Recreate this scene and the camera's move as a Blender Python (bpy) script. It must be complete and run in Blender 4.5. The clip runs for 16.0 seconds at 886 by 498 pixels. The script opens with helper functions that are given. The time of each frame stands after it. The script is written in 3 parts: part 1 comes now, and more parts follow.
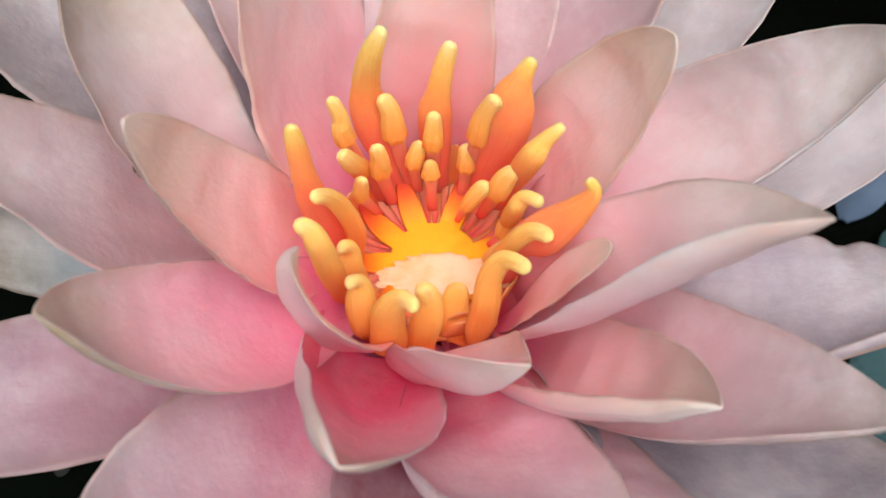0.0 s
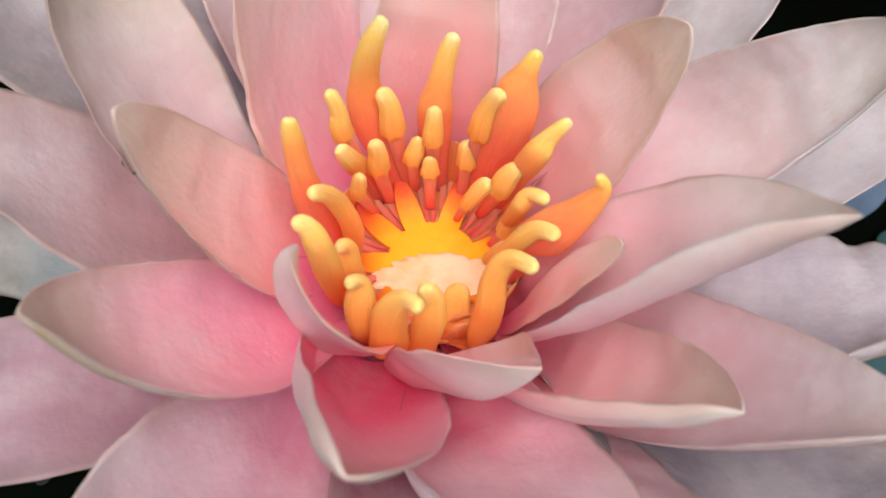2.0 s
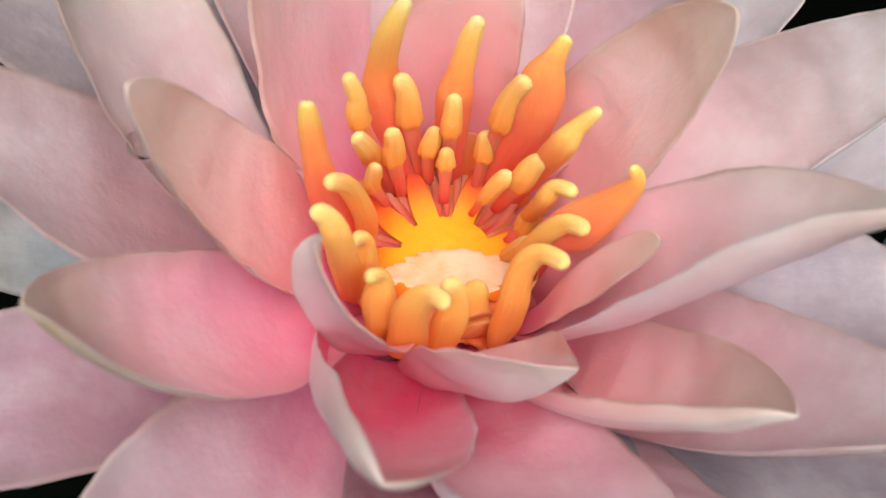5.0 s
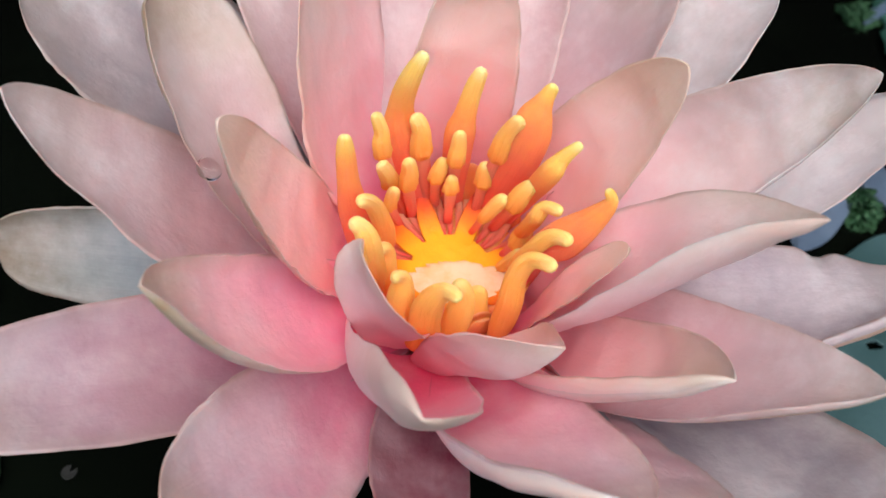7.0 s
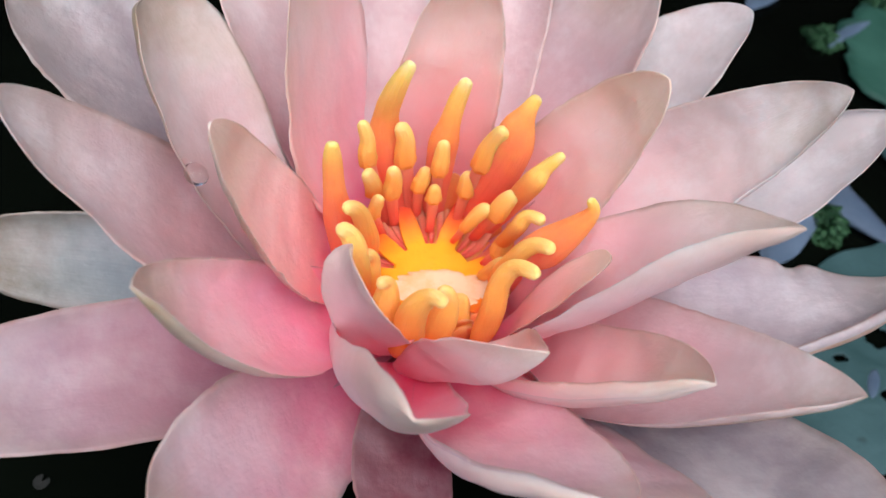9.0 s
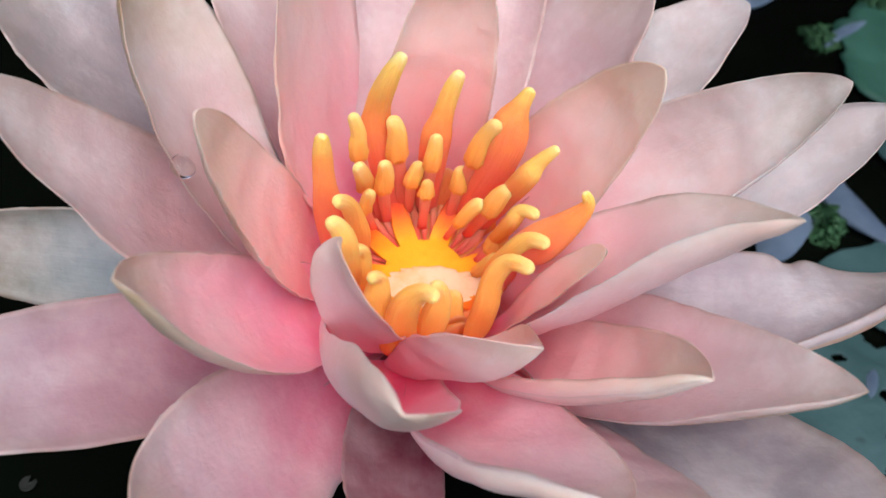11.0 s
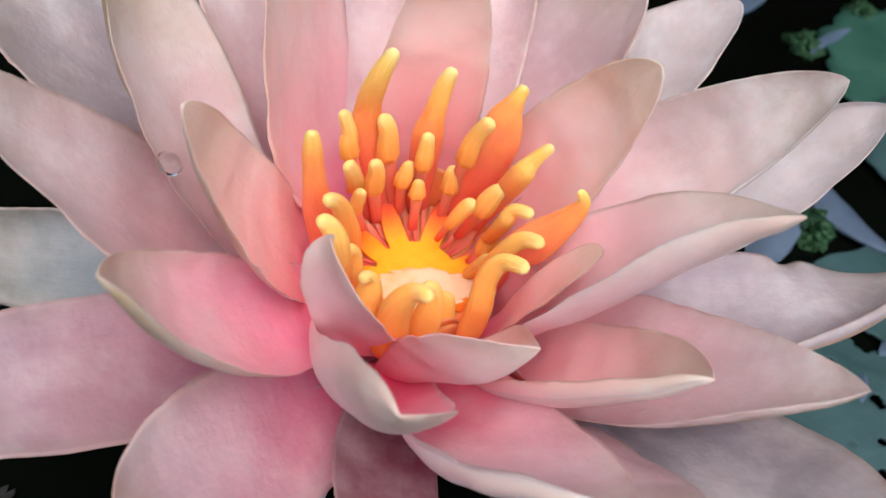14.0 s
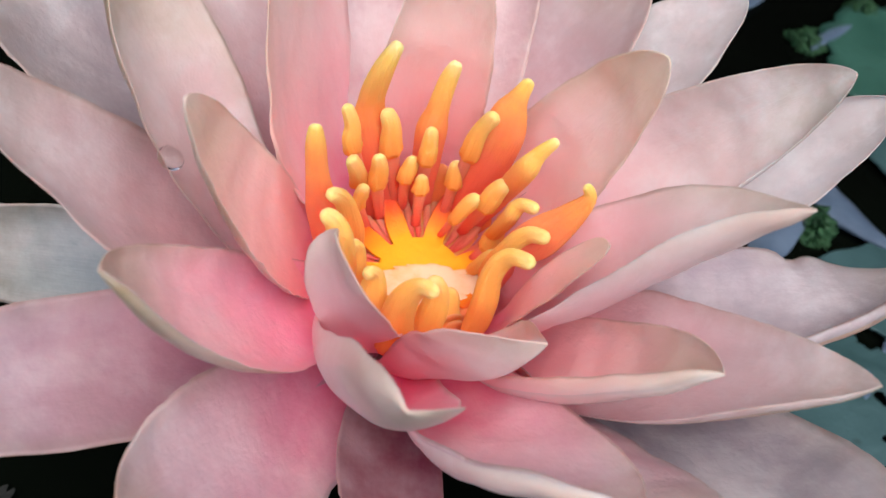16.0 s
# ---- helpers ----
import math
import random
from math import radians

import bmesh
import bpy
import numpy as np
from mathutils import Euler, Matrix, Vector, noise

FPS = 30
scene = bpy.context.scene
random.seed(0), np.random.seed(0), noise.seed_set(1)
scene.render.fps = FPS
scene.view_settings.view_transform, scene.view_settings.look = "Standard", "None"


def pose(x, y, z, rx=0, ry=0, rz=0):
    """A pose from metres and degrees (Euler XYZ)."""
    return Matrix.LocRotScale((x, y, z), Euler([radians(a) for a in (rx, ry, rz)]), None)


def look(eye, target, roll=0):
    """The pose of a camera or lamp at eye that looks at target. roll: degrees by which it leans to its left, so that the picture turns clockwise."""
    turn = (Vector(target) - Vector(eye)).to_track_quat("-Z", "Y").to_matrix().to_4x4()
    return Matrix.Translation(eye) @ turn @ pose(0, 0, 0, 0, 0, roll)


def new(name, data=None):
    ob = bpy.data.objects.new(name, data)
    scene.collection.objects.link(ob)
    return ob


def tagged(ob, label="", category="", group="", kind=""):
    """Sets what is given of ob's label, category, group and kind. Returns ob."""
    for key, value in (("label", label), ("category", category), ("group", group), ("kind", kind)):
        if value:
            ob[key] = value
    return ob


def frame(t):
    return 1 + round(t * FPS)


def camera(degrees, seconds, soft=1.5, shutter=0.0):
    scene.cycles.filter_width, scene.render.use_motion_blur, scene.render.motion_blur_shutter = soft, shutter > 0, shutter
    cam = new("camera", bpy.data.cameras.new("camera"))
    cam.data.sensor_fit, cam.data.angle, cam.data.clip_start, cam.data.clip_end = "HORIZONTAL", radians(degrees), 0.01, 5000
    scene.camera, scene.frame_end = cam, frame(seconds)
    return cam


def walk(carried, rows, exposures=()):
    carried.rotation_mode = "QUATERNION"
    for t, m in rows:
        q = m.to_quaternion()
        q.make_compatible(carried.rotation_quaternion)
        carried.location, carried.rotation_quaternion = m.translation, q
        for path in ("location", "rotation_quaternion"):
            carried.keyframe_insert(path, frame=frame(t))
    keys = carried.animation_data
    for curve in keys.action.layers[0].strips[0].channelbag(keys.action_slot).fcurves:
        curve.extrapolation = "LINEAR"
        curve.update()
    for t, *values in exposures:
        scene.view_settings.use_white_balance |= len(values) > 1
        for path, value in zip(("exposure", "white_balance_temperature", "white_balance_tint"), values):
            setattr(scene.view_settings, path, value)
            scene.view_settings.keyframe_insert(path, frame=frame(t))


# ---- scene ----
cam = camera(55.7, 16.0, soft=1.5)
cam.data.dof.use_dof, cam.data.dof.focus_distance, cam.data.dof.aperture_fstop = True, 0.132, 26
METRES, EYE, TILT, LEAN, TURN = 0.067, 0.17, -52.0, 0.0, 0.0
ROWS = [
    (0.0, 0.0, 0.0, 0.0, 0.0, -0.0, 0.0),
    (0.5, 0.0196, 0.0168, -0.0104, -0.49, 0.17, -0.1),
    (1.0, 0.0108, 0.0374, -0.0099, -0.66, 0.08, 0.14),
    (1.5, -0.0242, 0.0527, -0.0096, -0.81, 0.12, 0.07),
    (2.0, -0.0421, 0.0656, -0.0104, -1.26, 0.29, -0.08),
    (2.5, -0.0658, 0.0821, -0.0116, -1.7, 0.46, -0.27),
    (3.0, -0.0788, 0.0955, -0.0159, -1.88, 0.56, -0.26),
    (3.5, -0.1162, 0.106, -0.0162, -2.32, 0.67, -0.59),
    (3.7, -0.1146, 0.1200, -0.0185, -2.15, 0.68, -0.70),
    (5.8, -0.1296, 0.1550, -0.0300, -3.05, 0.48, -0.52),
    (6.0, -0.1322, 0.1351, -0.0301, -2.98, 0.56, -0.46),
    (6.2, -0.1510, 0.0250, -0.0500, -2.75, 0.93, -0.54),
    (6.5, -0.2132, -0.0939, -0.0945, -3.42, 1.8, -0.67),
    (6.7, -0.2222, -0.1237, -0.0977, -3.70, 2.35, -0.95),
    (7.0, -0.2163, -0.1811, -0.1035, -4.36, 3.17, -0.92),
    (7.2, -0.2050, -0.2000, -0.1090, -4.45, 3.28, -1.15),
    (7.5, -0.2482, -0.2111, -0.1238, -5.23, 3.95, -1.07),
    (8.0, -0.2286, -0.206, -0.1369, -6.28, 4.03, -0.96),
    (8.5, -0.2764, -0.1986, -0.1423, -6.59, 4.23, -1.06),
    (9.0, -0.2576, -0.2003, -0.1277, -6.62, 4.35, -1.29),
    (11.5, -0.237, -0.1577, -0.1504, -6.98, 4.9, -1.17),
    (12.0, -0.2276, -0.153, -0.1514, -7.19, 5.17, -1.08),
    (12.5, -0.2232, -0.1299, -0.1527, -7.45, 5.2, -1.11),
    (13.0, -0.2468, -0.1132, -0.1561, -7.82, 5.08, -1.14),
    (13.5, -0.2484, -0.1149, -0.1607, -8.13, 5.19, -1.16),
    (14.0, -0.2591, -0.1207, -0.1666, -8.0, 5.36, -1.11),
    (14.5, -0.2563, -0.1261, -0.1672, -7.89, 5.44, -1.05),
    (15.0, -0.2429, -0.1091, -0.1608, -7.74, 5.33, -0.99),
    (15.5, -0.2534, -0.1013, -0.1678, -7.89, 5.35, -1.0),
    (16.0, -0.2705, -0.0985, -0.1747, -8.12, 5.33, -0.99),
]
walk(cam, [(t, pose(0, 0, EYE, TILT, LEAN, TURN) @ pose(METRES * x, METRES * y, METRES * z, 90 + pitch, roll, yaw)) for t, x, y, z, yaw, pitch, roll in ROWS],
     exposures=[(0.0, 0.39, 6590, 12), (3.5, 0.39, 6650, 12), (6.0, 0.39, 6650, 12), (7.0, 0.41, 6610, 14), (8.0, 0.43, 6350, 14), (9.0, 0.43, 6330, 14), (12.0, 0.42, 6530, 14), (16.0, 0.42, 6570, 14)])

# ---- world and sun ----
world = bpy.data.worlds.new("overcast_sky")
scene.world = world
world.use_nodes = True
wn = world.node_tree.nodes
sky = wn.new("ShaderNodeTexSky")
sky.sky_type = "NISHITA"
sky.sun_disc = False
sky.sun_elevation, sky.sun_rotation = radians(65), radians(173)
sky.air_density, sky.dust_density, sky.ozone_density = 1.0, 3.0, 1.0
wn["Background"].inputs["Strength"].default_value = 0.15
world.node_tree.links.new(sky.outputs["Color"], wn["Background"].inputs["Color"])

sun_data = bpy.data.lights.new("sun", "SUN")
sun_data.energy, sun_data.angle, sun_data.color = 1.7, radians(60), (1.0, 0.965, 0.94)
sun = new("sun", sun_data)
sun.matrix_world = look((0.05, -0.42, 0.90), (0, 0, 0))

# ---- materials ----


class Nodes:
    """A small wrapper to write node trees briefly."""

    def __init__(self, name):
        self.mat = bpy.data.materials.new(name)
        self.mat.use_nodes = True
        self.tree = self.mat.node_tree
        self.bsdf = self.tree.nodes["Principled BSDF"]
        self.out = self.tree.nodes["Material Output"]

    def add(self, kind, **sockets):
        n = self.tree.nodes.new(kind)
        for k, v in sockets.items():
            self.put(n, k, v)
        return n

    def put(self, n, key, v):
        s = n.inputs[int(key[1:])] if key[0] == "i" and key[1:].isdigit() else n.inputs[key.replace("_", " ")]
        if isinstance(v, bpy.types.NodeSocket):
            self.tree.links.new(v, s)
        else:
            s.default_value = v

    def ramp(self, fac, stops):
        n = self.tree.nodes.new("ShaderNodeValToRGB")
        e = n.color_ramp.elements
        while len(e) < len(stops):
            e.new(0.5)
        for el, (p, c) in zip(e, stops):
            el.position, el.color = p, (*c, 1) if len(c) == 3 else c
        self.put(n, "Fac", fac)
        return n.outputs["Color"]

    def mix(self, fac, a, b, how="MIX"):
        n = self.tree.nodes.new("ShaderNodeMix")
        n.data_type, n.blend_type = "RGBA", how
        for i, v in ((0, fac), (6, a), (7, b)):
            if isinstance(v, bpy.types.NodeSocket):
                self.tree.links.new(v, n.inputs[i])
            else:
                n.inputs[i].default_value = (*v, 1) if isinstance(v, tuple) and len(v) == 3 else v
        return n.outputs[2]

    def math(self, op, a, b=0.0):
        n = self.tree.nodes.new("ShaderNodeMath")
        n.operation = op
        self.put(n, "i0", a)
        self.put(n, "i1", b)
        return n.outputs[0]

    def noise(self, vector, scale, detail=4.0, rough=0.55):
        n = self.add("ShaderNodeTexNoise", Vector=vector, Scale=scale, Detail=detail, Roughness=rough)
        return n.outputs["Fac"]

    def uv(self):
        n = self.tree.nodes.new("ShaderNodeUVMap")
        n.uv_map = "uv"
        s = self.add("ShaderNodeSeparateXYZ", Vector=n.outputs["UV"])
        return n.outputs["UV"], s.outputs["X"], s.outputs["Y"]

    def place(self):
        return self.tree.nodes.new("ShaderNodeTexCoord").outputs["Object"]

    def scaled(self, vector, x, y, z=1.0):
        n = self.tree.nodes.new("ShaderNodeMapping")
        self.put(n, "Vector", vector)
        n.inputs["Scale"].default_value = (x, y, z)
        return n.outputs["Vector"]

    def bump(self, height, strength, dist):
        b = self.add("ShaderNodeBump", Height=height, Strength=strength, Distance=dist)
        return b.outputs["Normal"]

    def leaf(self, colour, reach, weight, rough, normal, gloss=0.35):
        """Soft plant tissue: light enters, scatters over reach (metres) and comes out on both sides."""
        self.put(self.bsdf, "Base Color", colour)
        self.put(self.bsdf, "Roughness", rough)
        self.put(self.bsdf, "Specular IOR Level", gloss)
        self.put(self.bsdf, "Subsurface Weight", weight)
        self.put(self.bsdf, "Subsurface Radius", (1.0, 0.62, 0.58))
        self.put(self.bsdf, "Subsurface Scale", reach)
        self.put(self.bsdf, "Normal", normal)


def petal_material(name, stops, edge, reach=0.0004, streak=0.25, wear=0.45, band=0.66, patches=0.26):
    """Pigment runs from the base of the petal to its tip, fading at the margin; fine veins and papillae."""
    n = Nodes(name)
    uv, u, v = n.uv()
    rnd = n.tree.nodes.new("ShaderNodeObjectInfo").outputs["Random"]
    blotch = n.noise(n.place(), 55.0, 5.0, 0.6)
    shift = n.math("ADD", u, n.math("MULTIPLY", n.math("SUBTRACT", blotch, 0.5), 0.18))
    shift = n.math("ADD", shift, n.math("MULTIPLY", n.math("SUBTRACT", rnd, 0.5), 0.08))
    col = n.ramp(shift, stops)
    off = n.math("ABSOLUTE", n.math("SUBTRACT", v, 0.5))
    marg = n.math("ADD", n.math("MULTIPLY", off, 2.0), n.math("MULTIPLY", n.math("SUBTRACT", blotch, 0.5), 0.3))
    margin = n.ramp(marg, [(band, (0, 0, 0)), (1.02, (1, 1, 1))])
    tip = n.ramp(shift, [(0.80, (0, 0, 0)), (1.0, (1, 1, 1))])
    rim = n.math("MAXIMUM", n.math("MULTIPLY", margin, n.math("ADD", n.math("MULTIPLY", u, 0.9), 0.0)), tip)
    col = n.mix(n.math("MULTIPLY", rim, 0.7), col, edge)
    worn = n.ramp(n.math("ADD", n.math("MULTIPLY", off, 2.0), n.math("MULTIPLY", n.math("SUBTRACT", n.noise(n.place(), 150.0, 3.0), 0.5), 0.16)), [(0.95, (0, 0, 0)), (1.03, (1, 1, 1))])
    col = n.mix(n.math("MULTIPLY", worn, wear), col, n.mix(0.7, edge, (0.24, 0.13, 0.08)))
    veins = n.noise(n.scaled(uv, 5.0, 70.0), 1.0, 3.0)
    brush = n.math("ADD", n.math("MULTIPLY", n.noise(n.place(), 85.0, 4.0, 0.55), 0.88), n.math("MULTIPLY", n.noise(n.scaled(uv, 6.0, 9.0), 1.0, 4.0, 0.6), 0.12))
    col = n.mix(n.math("MULTIPLY", n.ramp(brush, [(0.42, (0, 0, 0)), (0.70, (1, 1, 1))]), 0.38), col, n.mix(0.6, col, (0.94, 0.88, 0.88)))
    col = n.mix(n.math("MULTIPLY", n.ramp(veins, [(0.45, (0, 0, 0)), (0.75, (1, 1, 1))]), streak * 0.15), col, (0.93, 0.86, 0.86), "SOFT_LIGHT")
    mott = n.noise(n.place(), 420.0, 4.0, 0.7)
    col = n.mix(n.math("MULTIPLY", n.ramp(mott, [(0.35, (0, 0, 0)), (0.7, (1, 1, 1))]), 0.07), col, n.mix(0.5, col, (0.95, 0.9, 0.9)))
    # Silvery patches: satin highlights laid into the colour, stronger towards the tip.
    painted_gloss = n.ramp(n.noise(n.place(), 78.0, 7.0, 0.66), [(0.47, (0, 0, 0)), (0.68, (1, 1, 1))])
    col = n.mix(n.math("MULTIPLY", n.math("MULTIPLY", painted_gloss, u), patches), col, n.mix(0.65, col, (0.92, 0.90, 0.91)))
    stain = n.ramp(n.noise(n.place(), 29.0, 5.0, 0.6), [(0.30, (1, 1, 1)), (0.47, (0, 0, 0))])
    col = n.mix(n.math("MULTIPLY", n.math("MULTIPLY", stain, u), patches), col, n.mix(0.6, col, (0.42, 0.29, 0.25)))
    fine = n.noise(n.place(), 2600.0, 2.0)
    wrinkle = n.add("ShaderNodeTexNoise", Vector=n.scaled(uv, 12.0, 9.0), Scale=1.0, Detail=4.0, Roughness=0.62, Distortion=1.6).outputs["Fac"]
    dimple = n.noise(n.place(), 120.0, 4.0, 0.55)
    h = n.math("ADD", n.math("MULTIPLY", veins, 0.05), n.math("ADD", n.math("MULTIPLY", mott, 0.25), n.math("MULTIPLY", fine, 0.1)))
    h = n.math("ADD", h, n.math("ADD", n.math("MULTIPLY", dimple, 2.4), n.math("MULTIPLY", wrinkle, 0.36)))
    sheen = n.math("ADD", 0.26, n.math("MULTIPLY", n.math("ADD", mott, blotch), 0.16))
    n.leaf(col, reach, 0.75, sheen, n.bump(h, 0.5, 0.0004), 0.65)
    return n.mat


INNER = petal_material("petal_inner_face", [(0.0, (0.88, 0.06, 0.19)), (0.22, (0.93, 0.22, 0.36)), (0.40, (0.93, 0.41, 0.47)), (0.60, (0.91, 0.53, 0.54)), (0.82, (0.82, 0.58, 0.51)), (1.0, (0.66, 0.53, 0.40))], (0.66, 0.51, 0.40), patches=0.12)
DEEP = petal_material("petal_deep_pink_face", [(0.0, (0.82, 0.04, 0.17)), (0.35, (0.88, 0.17, 0.30)), (0.6, (0.90, 0.36, 0.45)), (0.85, (0.86, 0.47, 0.50)), (1.0, (0.66, 0.48, 0.40))], (0.66, 0.48, 0.41), band=0.93)
PINK = petal_material("petal_pink_face", [(0.0, (0.80, 0.08, 0.25)), (0.22, (0.86, 0.24, 0.40)), (0.45, (0.86, 0.37, 0.49)), (0.7, (0.79, 0.43, 0.48)), (0.9, (0.68, 0.47, 0.45)), (1.0, (0.56, 0.44, 0.36))], (0.48, 0.38, 0.27), patches=0.4)
MIDDLE = petal_material("petal_middle_face", [(0.0, (0.74, 0.07, 0.18)), (0.2, (0.76, 0.22, 0.32)), (0.4, (0.72, 0.37, 0.42)), (0.65, (0.65, 0.44, 0.45)), (0.85, (0.58, 0.45, 0.42)), (1.0, (0.50, 0.43, 0.34))], (0.46, 0.37, 0.28), patches=0.45)
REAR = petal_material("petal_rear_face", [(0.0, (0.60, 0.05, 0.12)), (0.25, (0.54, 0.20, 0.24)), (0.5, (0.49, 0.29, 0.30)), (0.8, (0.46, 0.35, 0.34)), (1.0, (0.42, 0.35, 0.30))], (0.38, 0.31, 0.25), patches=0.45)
# Outer petals: the shade of the inner rings is darkened into this pigment.
OUTER_SHADED = petal_material("petal_outer_shaded_face", [(0.0, (0.38, 0.0282, 0.0855)), (0.2, (0.44, 0.094, 0.19)), (0.45, (0.43, 0.169, 0.237)), (0.75, (0.39, 0.263, 0.299)), (1.0, (0.39, 0.32, 0.314))], (0.36, 0.263, 0.228))
UNDER = petal_material("petal_underside", [(0.0, (0.80, 0.18, 0.26)), (0.3, (0.64, 0.25, 0.28)), (0.6, (0.47, 0.28, 0.23)), (1.0, (0.34, 0.26, 0.165))], (0.33, 0.26, 0.155))
PALE = petal_material("petal_pale_underside", [(0.0, (0.84, 0.27, 0.35)), (0.3, (0.79, 0.40, 0.44)), (0.6, (0.71, 0.48, 0.48)), (1.0, (0.59, 0.47, 0.39))], (0.57, 0.46, 0.37), wear=0.1)
LILAC = petal_material("petal_lilac_white_face", [(0.0, (0.67, 0.205, 0.316)), (0.3, (0.59, 0.46, 0.51)), (0.6, (0.58, 0.54, 0.57)), (1.0, (0.58, 0.55, 0.545))], (0.465, 0.40, 0.37), patches=0.8)
# Dusty rose of the front petals, darkened further by painted-in shadow.
DUSTY_SHADED = petal_material("petal_dusty_rose_shaded_face", [(0.0, (0.66, 0.03, 0.13)), (0.25, (0.66, 0.14, 0.25)), (0.5, (0.58, 0.28, 0.34)), (0.75, (0.54, 0.35, 0.39)), (1.0, (0.48, 0.37, 0.35))], (0.46, 0.36, 0.29))
# Lilac-grey petal, with shade from the petals above put into the colour.
GREY_SHADED = petal_material("petal_silver_grey_shaded_face", [(0.0, (0.275, 0.0651, 0.121)), (0.25, (0.243, 0.162, 0.202)), (0.55, (0.251, 0.215, 0.247)), (0.85, (0.299, 0.271, 0.283)), (1.0, (0.299, 0.259, 0.251))], (0.243, 0.178, 0.146), band=0.66)
PEACH = petal_material("petal_peach_face", [(0.0, (0.91, 0.27, 0.38)), (0.2, (0.94, 0.41, 0.50)), (0.45, (0.95, 0.58, 0.60)), (0.68, (0.88, 0.66, 0.61)), (0.88, (0.73, 0.58, 0.45)), (1.0, (0.60, 0.49, 0.35))], (0.58, 0.47, 0.34), patches=0.4)
BLUSH = petal_material("petal_blush_face", [(0.0, (0.84, 0.14, 0.26)), (0.2, (0.85, 0.36, 0.46)), (0.42, (0.83, 0.49, 0.53)), (0.65, (0.74, 0.57, 0.56)), (0.88, (0.59, 0.55, 0.49)), (1.0, (0.50, 0.48, 0.38))], (0.46, 0.40, 0.31), patches=0.8)
# Darker copy of LILAC, its shade held in the colour itself.
LILAC_SHADED = petal_material("petal_lilac_shaded_face", [(0.0, (0.37, 0.104, 0.163)), (0.25, (0.348, 0.244, 0.289)), (0.55, (0.348, 0.296, 0.333)), (0.85, (0.37, 0.333, 0.34)), (1.0, (0.34, 0.303, 0.281))], (0.296, 0.237, 0.2), patches=0.7)
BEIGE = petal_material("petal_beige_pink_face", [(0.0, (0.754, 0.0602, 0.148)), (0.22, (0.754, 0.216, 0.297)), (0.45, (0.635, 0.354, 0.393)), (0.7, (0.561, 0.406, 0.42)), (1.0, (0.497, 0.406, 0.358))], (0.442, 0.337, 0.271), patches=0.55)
# Front petal under the others: the dark red is their shade, painted in.
WINE_SHADED = petal_material("petal_wine_shaded_face", [(0.0, (0.14, 0.006, 0.022)), (0.4, (0.17, 0.014, 0.040)), (0.8, (0.17, 0.03, 0.055)), (1.0, (0.17, 0.07, 0.085))], (0.22, 0.10, 0.11), streak=0.0, patches=0.1)
SEPAL = petal_material("sepal_face", [(0.0, (0.36, 0.22, 0.24)), (0.3, (0.25, 0.27, 0.29)), (0.7, (0.24, 0.27, 0.27)), (1.0, (0.20, 0.19, 0.13))], (0.20, 0.14, 0.09), 0.0006, 1.2, band=0.6)


def stamen_material(name, stops, reach=0.0018):
    n = Nodes(name)
    uv, u, v = n.uv()
    spots = n.noise(n.place(), 260.0, 3.0)
    shift = n.math("ADD", u, n.math("MULTIPLY", n.math("SUBTRACT", spots, 0.5), 0.18))
    col = n.ramp(shift, stops)
    grain = n.noise(n.scaled(uv, 2.5, 16.0), 1.0, 3.0)
    fine = n.noise(n.place(), 3000.0, 2.0)
    col = n.mix(n.math("MULTIPLY", grain, 0.35), col, (0.95, 0.72, 0.30), "SOFT_LIGHT")
    h = n.math("ADD", grain, n.math("MULTIPLY", fine, 0.5))
    n.leaf(col, reach, 0.95, 0.68, n.bump(h, 0.6, 0.0004), 0.12)
    return n.mat


PETALOID = stamen_material("petaloid_stamen", [(0.0, (0.90, 0.12, 0.11)), (0.3, (0.94, 0.21, 0.12)), (0.5, (0.95, 0.35, 0.11)), (0.68, (0.93, 0.51, 0.14)), (0.88, (0.92, 0.60, 0.17)), (1.0, (0.93, 0.74, 0.34))])
FILAMENT = stamen_material("filament", [(0.0, (0.84, 0.08, 0.07)), (0.4, (0.90, 0.18, 0.14)), (0.8, (0.92, 0.29, 0.20)), (1.0, (0.94, 0.38, 0.18))])
ANTHER = stamen_material("anther", [(0.0, (0.95, 0.33, 0.08)), (0.35, (0.95, 0.43, 0.11)), (0.75, (0.95, 0.53, 0.16)), (1.0, (0.94, 0.66, 0.27))])
CURLED = stamen_material("curled_stamen", [(0.0, (0.90, 0.16, 0.06)), (0.35, (0.94, 0.30, 0.08)), (0.62, (0.94, 0.42, 0.11)), (0.86, (0.94, 0.53, 0.15)), (1.0, (0.93, 0.67, 0.27))])
STAMINODE = stamen_material("staminode", [(0.0, (0.86, 0.08, 0.06)), (0.5, (0.93, 0.22, 0.09)), (0.85, (0.95, 0.32, 0.12)), (1.0, (0.94, 0.38, 0.20))])


def disc_material():
    n = Nodes("stigma_yellow")
    p = n.place()
    s = n.add("ShaderNodeVectorMath", i0=p)
    s.operation = "LENGTH"
    r = s.outputs["Value"]
    spots = n.noise(p, 350.0, 4.0)
    f = n.math("ADD", n.math("MULTIPLY", r, 70.0), n.math("MULTIPLY", n.math("SUBTRACT", spots, 0.5), 0.16))
    col = n.ramp(f, [(0.0, (0.93, 0.50, 0.03)), (0.52, (0.93, 0.45, 0.02)), (0.68, (0.91, 0.33, 0.015)), (0.84, (0.82, 0.15, 0.02)), (1.0, (0.66, 0.05, 0.03))])
    v = n.add("ShaderNodeTexVoronoi", Vector=p, Scale=1900.0)
